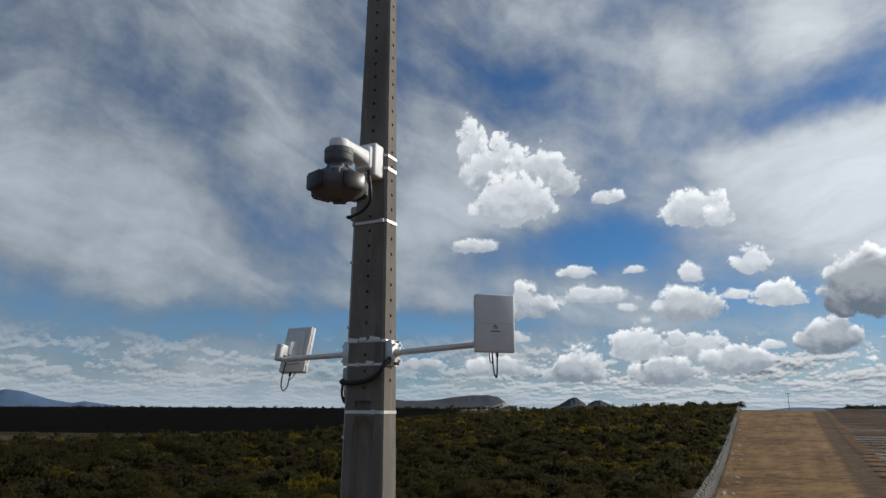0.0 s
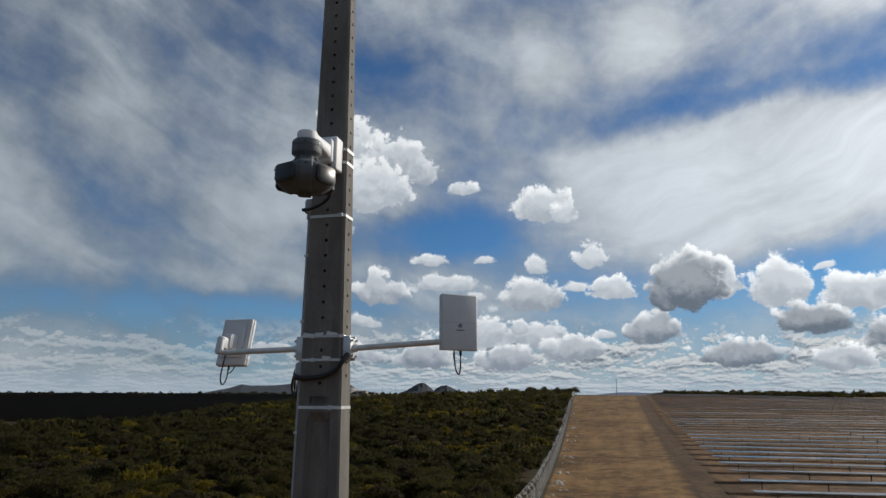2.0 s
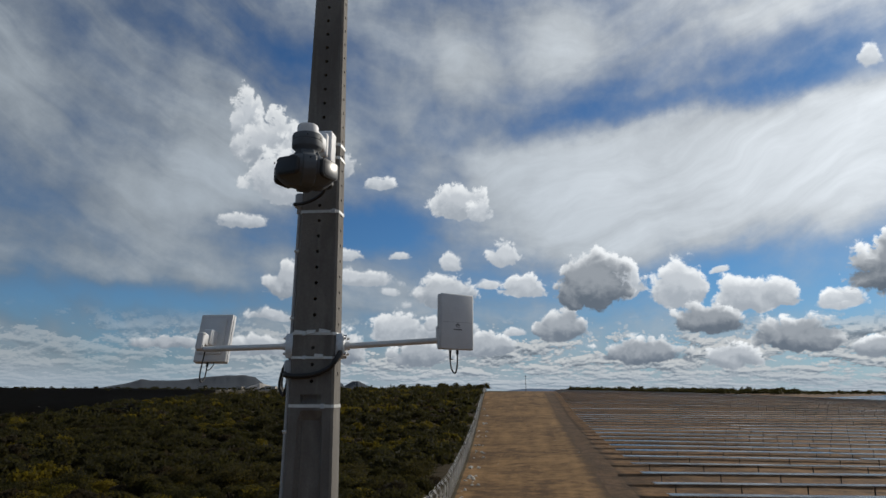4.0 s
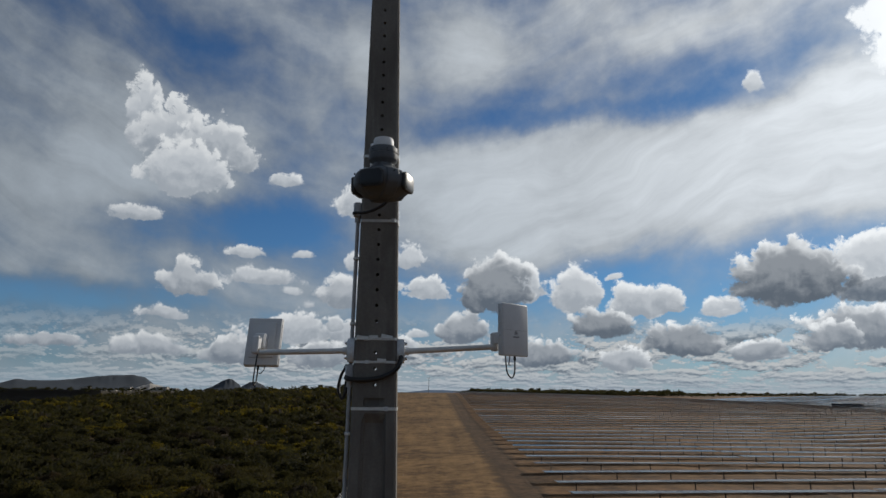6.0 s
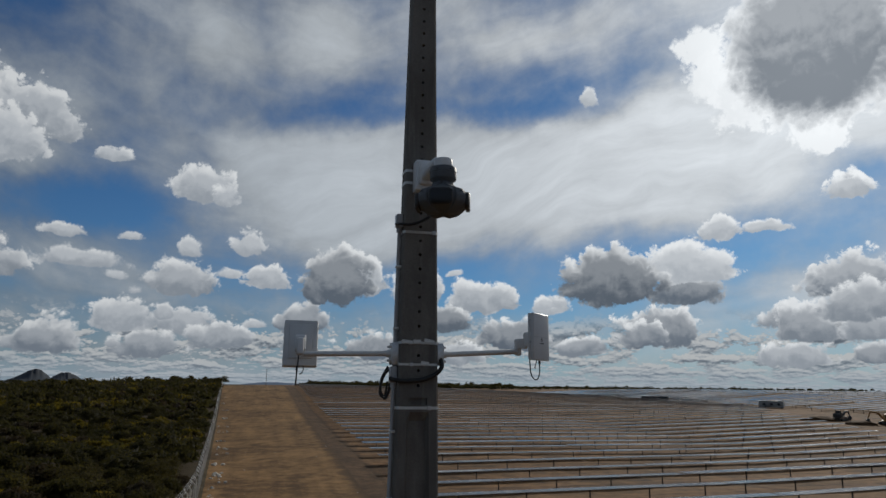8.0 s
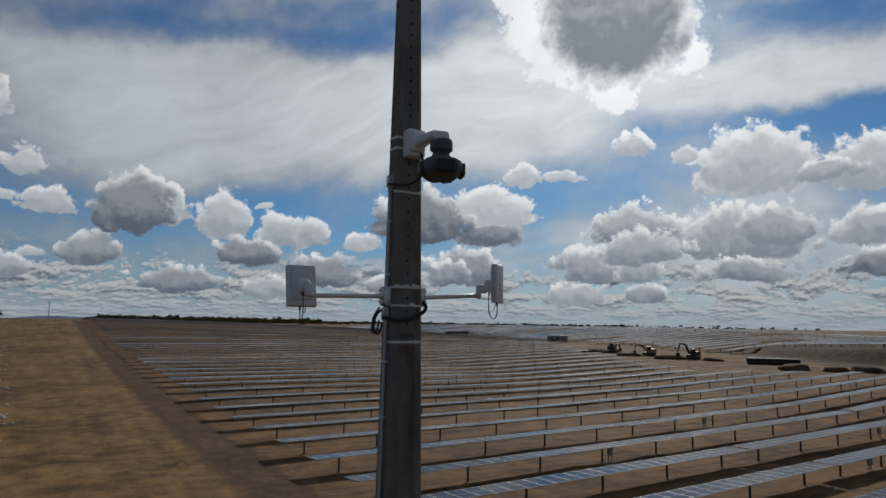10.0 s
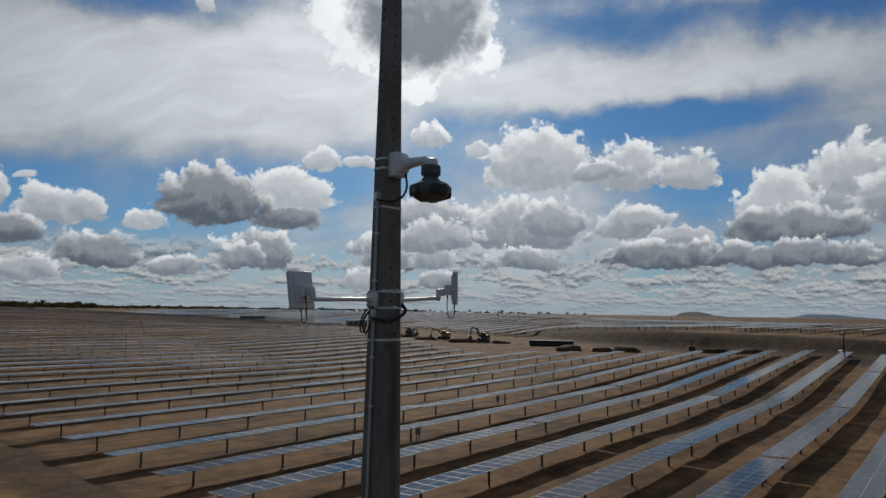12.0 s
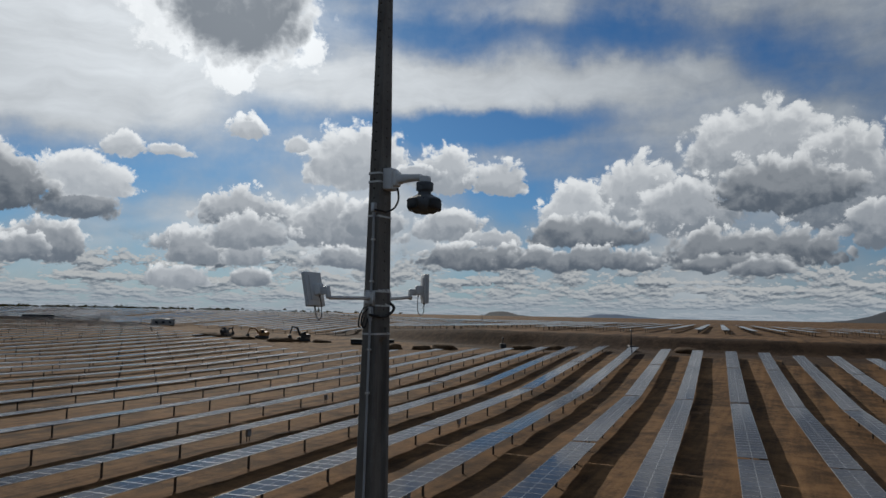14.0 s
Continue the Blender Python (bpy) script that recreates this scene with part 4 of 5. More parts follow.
def build_arm(side, end):
    """A tube welded to a plate that is strapped to the pole's narrow face."""
    z = 11.90
    x0 = PX + side * (pole_w(z) / 2)
    root = thing("antenna_arm", Matrix.Translation((x0, -0.01, z)), "pale steel tube arm strapped to the concrete pole", "bracket", "antenna arms on the pole")
    part("plate", smooth(box(0.010, 0.13, 0.185, 0.004, 2, Matrix.Translation((side * 0.006, 0, 0)))), M_STEEL, root)
    for yy in (-0.056, 0.056):
        part("flange", smooth(box(0.044, 0.008, 0.175, 0.003, 2, Matrix.Translation((side * 0.030, yy, 0)))), M_STEEL, root)
    part("face_plate", smooth(box(0.010, 0.12, 0.14, 0.004, 2, Matrix.Translation((side * 0.053, 0, 0)))), M_RAIL, root)
    for yy in (-0.042, 0.042):
        for zz in (-0.055, 0.055):
            part("bolt", tube(0.010, 0.010, 0.018, 6, Matrix.Translation((side * 0.056, yy, zz)) @ Matrix.Rotation(radians(90 * side), 4, "Y")), M_STEEL, root)
    a = Vector((side * 0.055, 0, 0))
    e = Vector(end) - Vector((x0, -0.01, z))
    d = e - a
    part("collar", tube(0.031, 0.028, 0.035, 18, Matrix.Translation(a) @ d.to_track_quat("Z", "Y").to_matrix().to_4x4()), M_RAIL, root)
    part("tube", smooth(tube(0.0215, 0.0215, d.length, 18, Matrix.Translation(a) @ d.to_track_quat("Z", "Y").to_matrix().to_4x4(), bevel=0.003), 40), M_RAIL, root)
    return root


build_arm(1, (0.925, 0.045, 11.945))
build_arm(-1, (-0.875, 0.05, 11.885))
strap(11.985, 0.020, 0.005, "wide bright strap with folded ends round the pole", (-0.07, -1))
strap(11.815, 0.018, 0.005, "wide bright strap with folded ends round the pole", (-0.06, -1))


def strap_tail(x, z, ln, tilt):
    root = thing("strap_tail", Matrix.Translation((x, -pole_d(z) / 2 - 0.012, z)) @ Matrix.Rotation(radians(tilt), 4, "Y"), "folded loose end of a bright steel strap", "strap")
    b = prism([(-ln / 2, -0.014), (ln / 2, -0.010), (ln / 2 + 0.006, 0.012), (-ln / 2, 0.016)], 0.006, 0.0015)
    for v in b.verts:
        v.co.y -= 0.010 * math.sin((v.co.x / ln + 0.5) * 3.0)
    part("fold", b, M_STRAP, root)


strap_tail(-0.085, 11.992, 0.085, 5)
strap_tail(-0.005, 11.996, 0.06, -4)
strap_tail(0.095, 12.0, 0.08, 8)
strap_tail(0.06, 11.826, 0.06, 3)


# ---------------------------------------------------------------- conduit and loose cables
def build_conduit():
    root = thing("cable_conduit", Matrix.Translation((PX - pole_w(9) / 2, -0.03, 9)), "grey conduit pipe clipped to the narrow pole face", "conduit")
    inv = root.matrix_basis.inverted()

    def at(z, o=0.026):
        return inv @ Vector((PX - pole_w(z) / 2 - o, -0.03, z))
    part("pipe", sweep([at(-0.1), at(4), at(8), at(11.55), at(11.7), at(12.4), at(12.93)], 0.015, 14, 0, 3), M_PVC, root)
    for z, h in ((12.985, 0.12), (11.735, 0.13)):
        p = at(z, 0.028)
        body = part("inspection_box", smooth(box(0.052, 0.060, h, 0.010, 2, Matrix.Translation(p))), M_PVC, root)
        part("lid", smooth(box(0.010, 0.048, h * 0.85, 0.004, 2, Matrix.Translation(p + Vector((-0.029, 0, 0))))), M_STEEL, body)
        part("gland", tube(0.024, 0.022, 0.04, 14, Matrix.Translation(p + Vector((0, 0, -h / 2 - 0.035)))), M_PVC, body)
    for z in (12.6, 12.1, 11.3, 10.8):
        p = at(z)
        part("clip", smooth(box(0.046, 0.044, 0.022, 0.005, 2, Matrix.Translation(p + Vector((0.004, 0, 0))))), M_STRAP, root)


build_conduit()


def loose(name, pts, r, lab, rings=0.0):
    o = Vector(pts[0])
    root = thing(name, Matrix.Translation(o), lab, "cable")
    part("sheath", sweep([Vector(p) - o for p in pts], r, 10, rings), M_BLACK, root)


loose("camera_cable", [(0.07, -0.215, 13.25), (0.095, -0.215, 13.12), (0.075, -0.185, 13.02), (0.0, -0.165, 12.965), (-0.09, -0.155, 12.935), (-0.165, -0.125, 12.94), (-0.188, -0.05, 12.955)], 0.012, "black camera cable looping across the pole face")
fy = -pole_d(11.7) / 2
loose("corrugated_cable", [(0.205, -0.055, 11.86), (0.195, -0.13, 11.80), (0.150, fy - 0.035, 11.745), (0.050, fy - 0.028, 11.70), (-0.080, fy - 0.026, 11.685), (-0.155, fy - 0.03, 11.69), (-0.195, fy + 0.03, 11.70), (-0.192, -0.03, 11.71)], 0.019, "thick black corrugated cable wrapped round the pole", 0.012)
loose("drop_cable", [(-0.205, -0.02, 11.78), (-0.245, 0.02, 11.72), (-0.265, 0.03, 11.62), (-0.232, 0.02, 11.55), (-0.205, 0.0, 11.60), (-0.195, -0.01, 11.66)], 0.011, "black slack cable loop beside the conduit")
loose("drop_cable", [(-0.208, 0.03, 11.80), (-0.255, 0.06, 11.70), (-0.260, 0.07, 11.58), (-0.225, 0.05, 11.57), (-0.210, 0.03, 11.68)], 0.009, "black slack cable loop beside the conduit")

# ---------------------------------------------------------------- scrub
def crown_cloud(rnd, n, rad, height, leaf):
    """Leaf quads in several uneven lobes: their corners as an array n x 4 x 3."""
    lobes = [(rnd.uniform(-0.55, 0.55) * rad, rnd.uniform(-0.55, 0.55) * rad, rnd.uniform(0.42, 0.80) * height, rnd.uniform(0.32, 0.62) * rad) for _ in range(rnd.randint(4, 7))]
    g = np.random.default_rng(rnd.randrange(10 ** 6))
    L = np.array(lobes)[g.integers(0, len(lobes), n)]
    d = g.normal(size=(n, 3))
    d /= np.linalg.norm(d, axis=1)[:, None]
    d[:, 2] = np.where(d[:, 2] < -0.35, -d[:, 2], d[:, 2])
    c = L[:, :3] + d * (L[:, 3] * g.uniform(0.55, 1.12, n))[:, None] * np.array([1, 1, 0.75])
    u = g.normal(size=(n, 3))
    u /= np.linalg.norm(u, axis=1)[:, None]
    v = np.cross(u, d + g.normal(size=(n, 3)) * 0.5)
    v /= np.linalg.norm(v, axis=1)[:, None] + 1e-9
    s = (leaf * g.uniform(0.6, 1.35, n))[:, None]
    return np.stack([c - u * s, c - v * s * 0.6, c + u * s, c + v * s * 0.6], 1)


def quads_mesh(name, q, mat):
    n = len(q)
    me = bpy.data.meshes.new(name)
    me.vertices.add(n * 4)
    me.vertices.foreach_set("co", np.ascontiguousarray(q, dtype=np.float32).ravel())
    me.loops.add(n * 4)
    me.loops.foreach_set("vertex_index", np.arange(n * 4, dtype=np.int32))
    me.polygons.add(n)
    me.polygons.foreach_set("loop_start", np.arange(0, n * 4, 4, dtype=np.int32))
    me.materials.append(mat)
    me.update()
    me.validate()
    return me


def trunk_mesh(rnd, height, rad):
    bm = bmesh.new()
    for k in range(rnd.randint(3, 5)):
        a = rnd.uniform(0, 6.28)
        out = rnd.uniform(0.2, 0.6) * rad
        top = Vector((math.cos(a) * out, math.sin(a) * out, height * rnd.uniform(0.5, 0.8)))
        midp = Vector((top.x * 0.25, top.y * 0.25, height * 0.28))
        for p, q, r1, r2 in ((Vector((0, 0, -0.3)), midp, 0.07, 0.05), (midp, top, 0.05, 0.015)):
            d = q - p
            tube(r1, r2, d.length, 5, Matrix.Translation(p) @ d.to_track_quat("Z", "Y").to_matrix().to_4x4(), bm)
    return link_mesh("trunk", bm, M_BARK)


vr = random.Random(5)
KINDS = []
for k, (mat, rad, h) in enumerate(((0, 2.0, 3.1), (0, 1.6, 2.5), (1, 1.9, 2.9), (1, 1.5, 2.3), (2, 1.8, 2.8), (2, 1.5, 2.4), (3, 1.6, 2.6), (0, 2.3, 3.8))):
    KINDS.append((mat, rad, h, quads_mesh("crown", crown_cloud(vr, 1900, rad, h, 0.105), M_LEAF[mat]), trunk_mesh(vr, h, rad)))
BUSH_LABEL = ["dark green leafy scrub bush", "olive green leafy scrub bush", "bush in bright yellow-green leaf among the scrub", "dry brownish scrub bush"]
PICK = [0, 0, 0, 1, 1, 2, 2, 3, 3, 4, 5, 6, 6, 7, 0, 3]


def scrub_edge(a):
    """How far the scrub reaches at a heading of a degrees before the dark panel field begins."""
    return 430.0 if a < 24 else max(232.0, 430.0 - (a - 24) * 15.0)


def patch(x, y):
    """Slow drift of kinds over the land, so that yellow bushes stand in groups."""
    return noise.noise(Vector((x * 0.03, y * 0.03, 2.0)))


spots = []
for ring in range(26000):
    a = vr.uniform(1.0, 66.0)
    d = math.sqrt(vr.uniform(55.0 ** 2, 430.0 ** 2))
    if d > scrub_edge(a) * vr.uniform(0.96, 1.03) or vr.random() > min(1.0, 150.0 / d) ** 1.1:
        continue
    x, y = -math.sin(radians(a)) * d, math.cos(radians(a)) * d
    if x > fence_x(y) - 2.2:
        continue
    spots.append((x, y, d))
taken = {}
sites = []
for x, y, d in spots:
    gap = 1.75 if d < 170 else 2.9
    key = (int(x // gap), int(y // gap))
    if key in taken:
        continue
    taken[key] = 1
    sites.append((x, y, d))
sites.sort(key=lambda s: s[2])
near_sites, far_sites = sites[:280], sites[280:]


def pick_kind(x, y):
    k = PICK[vr.randrange(len(PICK))]
    if patch(x, y) > 0.22 and vr.random() < 0.5:
        k = vr.choice((4, 5, 4, 3))
    elif patch(x, y) < -0.1 and k in (4, 5):
        k = vr.choice((0, 1, 2))
    return k


for x, y, d in near_sites:
    mat, rad, h, crown, trunk = KINDS[pick_kind(x, y)]
    s = vr.uniform(0.75, 1.25)
    root = new("bush")
    root.matrix_basis = Matrix.LocRotScale((x, y, land_z(x, y)), Euler((0, 0, vr.uniform(0, 6.28))), (s, s, s * vr.uniform(0.85, 1.2)))
    tagged(root, BUSH_LABEL[mat], "bush", "bushes of the scrub beyond the fence")
    part("trunk", trunk, None, root)
    part("crown", crown, None, root)

pools = {0: [], 1: [], 2: [], 3: []}
LOD = {}
for k, (mat, rad, h, crown, trunk) in enumerate(KINDS):
    LOD[k] = [crown_cloud(vr, 360, rad, h, 0.21), crown_cloud(vr, 110, rad * 1.1, h, 0.42)]


def scatter(sites_, pools_, grow=1.0, sink=0.0):
    for x, y, d in sites_:
        k = pick_kind(x, y)
        q = LOD[k][0 if d < 190 else 1]
        a, s = vr.uniform(0, 6.28), vr.uniform(0.75, 1.3) * grow
        c, sn = math.cos(a) * s, math.sin(a) * s
        m = np.array([[c, -sn, 0], [sn, c, 0], [0, 0, s * vr.uniform(0.85, 1.15)]])
        pools_[KINDS[k][0]].append(q @ m.T + np.array([x, y, land_z(x, y) - sink]))


scatter(far_sites, pools)
NAMES = ("dark_scrub", "olive_scrub", "yellow_scrub", "dry_scrub")
for k, p in pools.items():
    if p:
        ob = new(NAMES[k], quads_mesh(NAMES[k], np.concatenate(p), M_LEAF[k]))
        tagged(ob, ("dense dark green scrub", "dense olive green scrub", "yellow-green flowering scrub", "dry brown scrub")[k] + " covering the land beyond the fence", "scrub", kind="stuff")

# low trees along the far ridges
ridge = []
for _ in range(3200):
    a = vr.uniform(-46, -2.5)
    d = vr.uniform(880, 1350)
    if vr.random() < 0.25 + 0.75 * min(1, max(0, (a + 30) / 18)):
        ridge.append((-math.sin(radians(a)) * d, math.cos(radians(a)) * d, d))
for _ in range(700):
    a = vr.uniform(5, 62)
    d = vr.uniform(700, 1500)
    ridge.append((-math.sin(radians(a)) * d, math.cos(radians(a)) * d, d))
for _ in range(60):
    a = vr.uniform(-60, -44)
    d = vr.uniform(900, 1300)
    ridge.append((-math.sin(radians(a)) * d, math.cos(radians(a)) * d, d))
pools = {0: [], 1: [], 2: [], 3: []}
scatter([s for s in ridge if not -0.37 < -s[0] / s[1] < -0.06], pools, 1.25, 0.3)
scatter([s for s in ridge if -0.37 < -s[0] / s[1] < -0.06], pools, 2.0, 0.3)
q = np.concatenate([np.concatenate(p) for p in pools.values() if p])
tagged(new("far_trees", quads_mesh("far_trees", q, M_LEAF[0])), "thin line of low dark trees on the horizon", "trees", kind="stuff")
# taller trees on the crest beside the fence
for x, y, s in ((-21.5, 372, 1.5), (-30, 366, 1.2), (-38, 380, 1.35), (-47, 372, 1.1), (-25, 385, 1.25), (-60, 376, 1.3), (-70, 384, 1.5)):
    mat, rad, h, crown, trunk = KINDS[7 if vr.random() < 0.6 else 0]
    root = new("tree")
    root.matrix_basis = Matrix.LocRotScale((x, y, land_z(x, y)), Euler((0, 0, vr.uniform(0, 6.28))), (s, s, s * 1.05))
    tagged(root, "dark rounded tree on the crest of the hill", "tree", "trees on the crest")
    part("trunk", trunk, None, root)
    part("crown", crown, None, root)

# ---------------------------------------------------------------- fence along the road
def build_fence():
    root = thing("fence", Matrix.Translation((-7.2, 20, 0)), "chain link fence on concrete posts with slanted tops", "fence")
    bm = box(0.11, 0.11, 2.3, 0.012, 1, Matrix.Translation((0, 0, 1.05)))
    box(0.10, 0.10, 0.52, 0.010, 1, Matrix.Translation((-0.16, 0, 2.36)) @ Matrix.Rotation(radians(-42), 4, "Y"), bm)
    post = link_mesh("post", bm, M_ROCK)
    y = 20.0
    pts = []
    while y < 402:
        x = float(fence_x(y)) - 0.45
        z = land_z(x, y)
        pts.append((x, y, z))
        part("post", post, None, root, m=Matrix.Translation((x + 7.2, y - 20, z)) @ Matrix.Rotation(radians(vr.uniform(-2, 2)), 4, "Y"))
        y += 2.9
    for (xa, ya, za), (xb, yb, zb) in zip(pts, pts[1:]):
        me = quick_mesh("link_panel", [(xa + 7.2, ya - 20, za + 0.05), (xb + 7.2, yb - 20, zb + 0.05), (xb + 7.2, yb - 20, zb + 2.1), (xa + 7.2, ya - 20, za + 2.1)], [(0, 1, 2, 3)], M_LINK)
        part("link_panel", me, None, root)
    for k in range(3):
        off = 0.12 + 0.11 * k
        part("barbed_wire", sweep([(x + 7.2 - off, y - 20, z + 2.28 + off * 1.05) for x, y, z in pts[::6]], 0.012, 4, 0, 2), M_STEEL, root)


build_fence()

# ---------------------------------------------------------------- rubble along the fence
def rock_mesh(rnd, flatness):
    b = bmesh.new()
    bmesh.ops.create_icosphere(b, subdivisions=1, radius=0.5)
    for v in b.verts:
        v.co *= rnd.uniform(0.7, 1.2)
        v.co.z *= flatness
    return link_mesh("chunk", b, M_ROCK)


ROCKS = [rock_mesh(vr, f) for f in (0.5, 0.6, 0.4, 0.7)]
for k in range(64):
    y = vr.choice((72, 78, 86, 91, 104, 118, 126, 140, 158, 170, 190, 215, 240, 270)) + vr.uniform(-2.0, 2.0)
    x = float(fence_x(y)) + vr.uniform(0.5, 2.6)
    s = vr.uniform(0.25, 0.85)
    ob = new("rubble", ROCKS[k % 4])
    ob.matrix_basis = Matrix.LocRotScale((x, y, land_z(x, y) + 0.05 * s), Euler((0, 0, vr.uniform(0, 6))), (s * vr.uniform(0.7, 1.6), s, s))
    tagged(ob, "pale broken concrete lump at the road edge", "rubble", "rubble along the fence")
for k in range(40):
    y = 66 + 200 * vr.random() ** 1.6
    x = vr.uniform(-4, 10.5)
    s = vr.uniform(0.08, 0.22)
    ob = new("stone", ROCKS[k % 4])
    ob.matrix_basis = Matrix.LocRotScale((x, y, land_z(x, y) + 0.03 * s), Euler((0, 0, vr.uniform(0, 6))), (s, s, s))
    tagged(ob, "small pale stone on the dirt road", "stone", "stones on the road")

# ---------------------------------------------------------------- far hills
def hill(name, prof, dist, deep, mat, lab):
    """A hill with its skyline given as heading and height in degrees, at a distance, sloping to front and back."""
    g = np.random.default_rng(len(prof) + int(dist))
    a = np.linspace(prof[0][0], prof[-1][0], 90)
    e = np.interp(a, sorted(p[0] for p in prof), [p[1] for p in sorted(prof)])
    rough_ = np.convolve(g.normal(0, 1, 98), np.ones(9) / 9, "valid")
    top_z = dist * np.tan(np.radians(e * (1 + 0.06 * rough_))) + 11.5
    rows_ = [(-1.0, 0.0), (-0.62, 0.30), (-0.33, 0.62), (-0.14, 0.88), (0.0, 1.0), (0.35, 0.6), (1.0, 0.0)]
    v = []
    for k, (off, s) in enumerate(rows_):
        r = dist + off * deep
        wig = 1 + (0.10 * np.convolve(g.normal(0, 1, 94), np.ones(5) / 5, "valid") if 0 < k < 4 else 0)
        z = np.maximum(4.0 + (top_z - 4.0) * s * wig, 3.0) if k != 4 else top_z
        v.append(np.stack([-np.sin(np.radians(a)) * r, np.cos(np.radians(a)) * r, z * np.ones_like(a)], -1))
    v = np.array(v)
    idx = np.arange(v.shape[0] * 90).reshape(-1, 90)
    q = np.stack([idx[:-1, :-1], idx[:-1, 1:], idx[1:, 1:], idx[1:, :-1]], -1).reshape(-1, 4)
    me = quick_mesh(name, v.reshape(-1, 3).tolist(), q.tolist(), mat)
    me.polygons.foreach_set("use_smooth", np.ones(len(q), bool))
    return tagged(new(name, me), lab, "hill", kind="structure")


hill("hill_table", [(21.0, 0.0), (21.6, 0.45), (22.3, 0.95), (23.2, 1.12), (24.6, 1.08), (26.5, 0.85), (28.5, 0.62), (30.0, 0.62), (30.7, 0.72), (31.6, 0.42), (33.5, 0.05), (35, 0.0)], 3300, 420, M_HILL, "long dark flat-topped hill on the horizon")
hill("hill_quarry", [(20.3, 0.0), (20.8, 0.22), (21.4, 0.38), (21.9, 0.5), (22.5, 0.3), (23.2, 0.0)], 2850, 120, M_QUARRY, "pale quarried slope at the foot of the hill")
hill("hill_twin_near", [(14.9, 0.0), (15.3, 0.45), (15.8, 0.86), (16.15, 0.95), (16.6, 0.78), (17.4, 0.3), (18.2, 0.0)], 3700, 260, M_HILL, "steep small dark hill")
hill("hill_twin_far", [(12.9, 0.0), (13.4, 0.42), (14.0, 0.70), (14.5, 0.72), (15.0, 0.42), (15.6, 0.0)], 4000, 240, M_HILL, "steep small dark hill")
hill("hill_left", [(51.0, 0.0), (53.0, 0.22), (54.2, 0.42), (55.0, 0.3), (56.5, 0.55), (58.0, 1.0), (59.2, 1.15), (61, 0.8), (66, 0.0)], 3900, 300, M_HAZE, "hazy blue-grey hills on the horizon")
hill("hill_east", [(-70.4, 0.0), (-69.4, 0.09), (-68.9, 0.24), (-68.3, 0.36), (-67.6, 0.35), (-67.0, 0.26), (-66.5, 0.0)], 3000, 260, M_HILL, "low dark hump on the horizon")
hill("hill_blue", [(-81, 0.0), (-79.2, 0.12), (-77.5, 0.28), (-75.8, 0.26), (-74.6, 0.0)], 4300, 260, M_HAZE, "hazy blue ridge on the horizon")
hill("hill_south", [(-112, 0.9), (-106, 1.7), (-101.5, 1.9), (-98.6, 1.5), (-96.6, 0.95), (-95.2, 0.42), (-93.8, 0.12), (-92.5, 0.0)], 3400, 420, M_HILL, "dark hill rising at the end of the horizon")
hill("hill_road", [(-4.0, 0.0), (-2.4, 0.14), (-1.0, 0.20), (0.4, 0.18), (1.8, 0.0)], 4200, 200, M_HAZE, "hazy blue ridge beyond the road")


# ---------------------------------------------------------------- site things
def ground_at(a, d):
    x, y = -math.sin(radians(a)) * d, math.cos(radians(a)) * d
    return x, y, land_z(x, y)


def cabin(a, d, size, mat, lab, turn=0.0):
    x, y, z = ground_at(a, d)
    root = thing("site_container", pose(x, y, z, 0, 0, turn), lab, "container", "containers on the site")
    sx, sy, sz = size
    part("body", box(sx, sy, sz, 0.05, 1, Matrix.Translation((0, 0, sz / 2 + 0.25))), mat, root)
    part("roof", box(sx + 0.2, sy + 0.2, 0.12, 0.02, 1, Matrix.Translation((0, 0, sz + 0.31))), M_CABIN, root)
    for k in range(3):
        part("window", box(sx * 0.12, 0.06, sz * 0.32, m=Matrix.Translation((sx * (-0.3 + 0.3 * k), -sy / 2 - 0.03, sz * 0.62))), M_LENS, root)
    for sxx in (-0.4, 0.4):
        part("skid", box(0.3, sy, 0.3, m=Matrix.Translation((sx * sxx, 0, 0.12))), M_MACHINE, root)


cabin(-40.3, 323, (9.5, 2.8, 2.6), M_CABIN, "pale grey site cabin among the solar rows", -35)
cabin(-31.8, 395, (14.0, 3.0, 1.9), M_DARKBOX, "long dark container among the solar rows", -30)


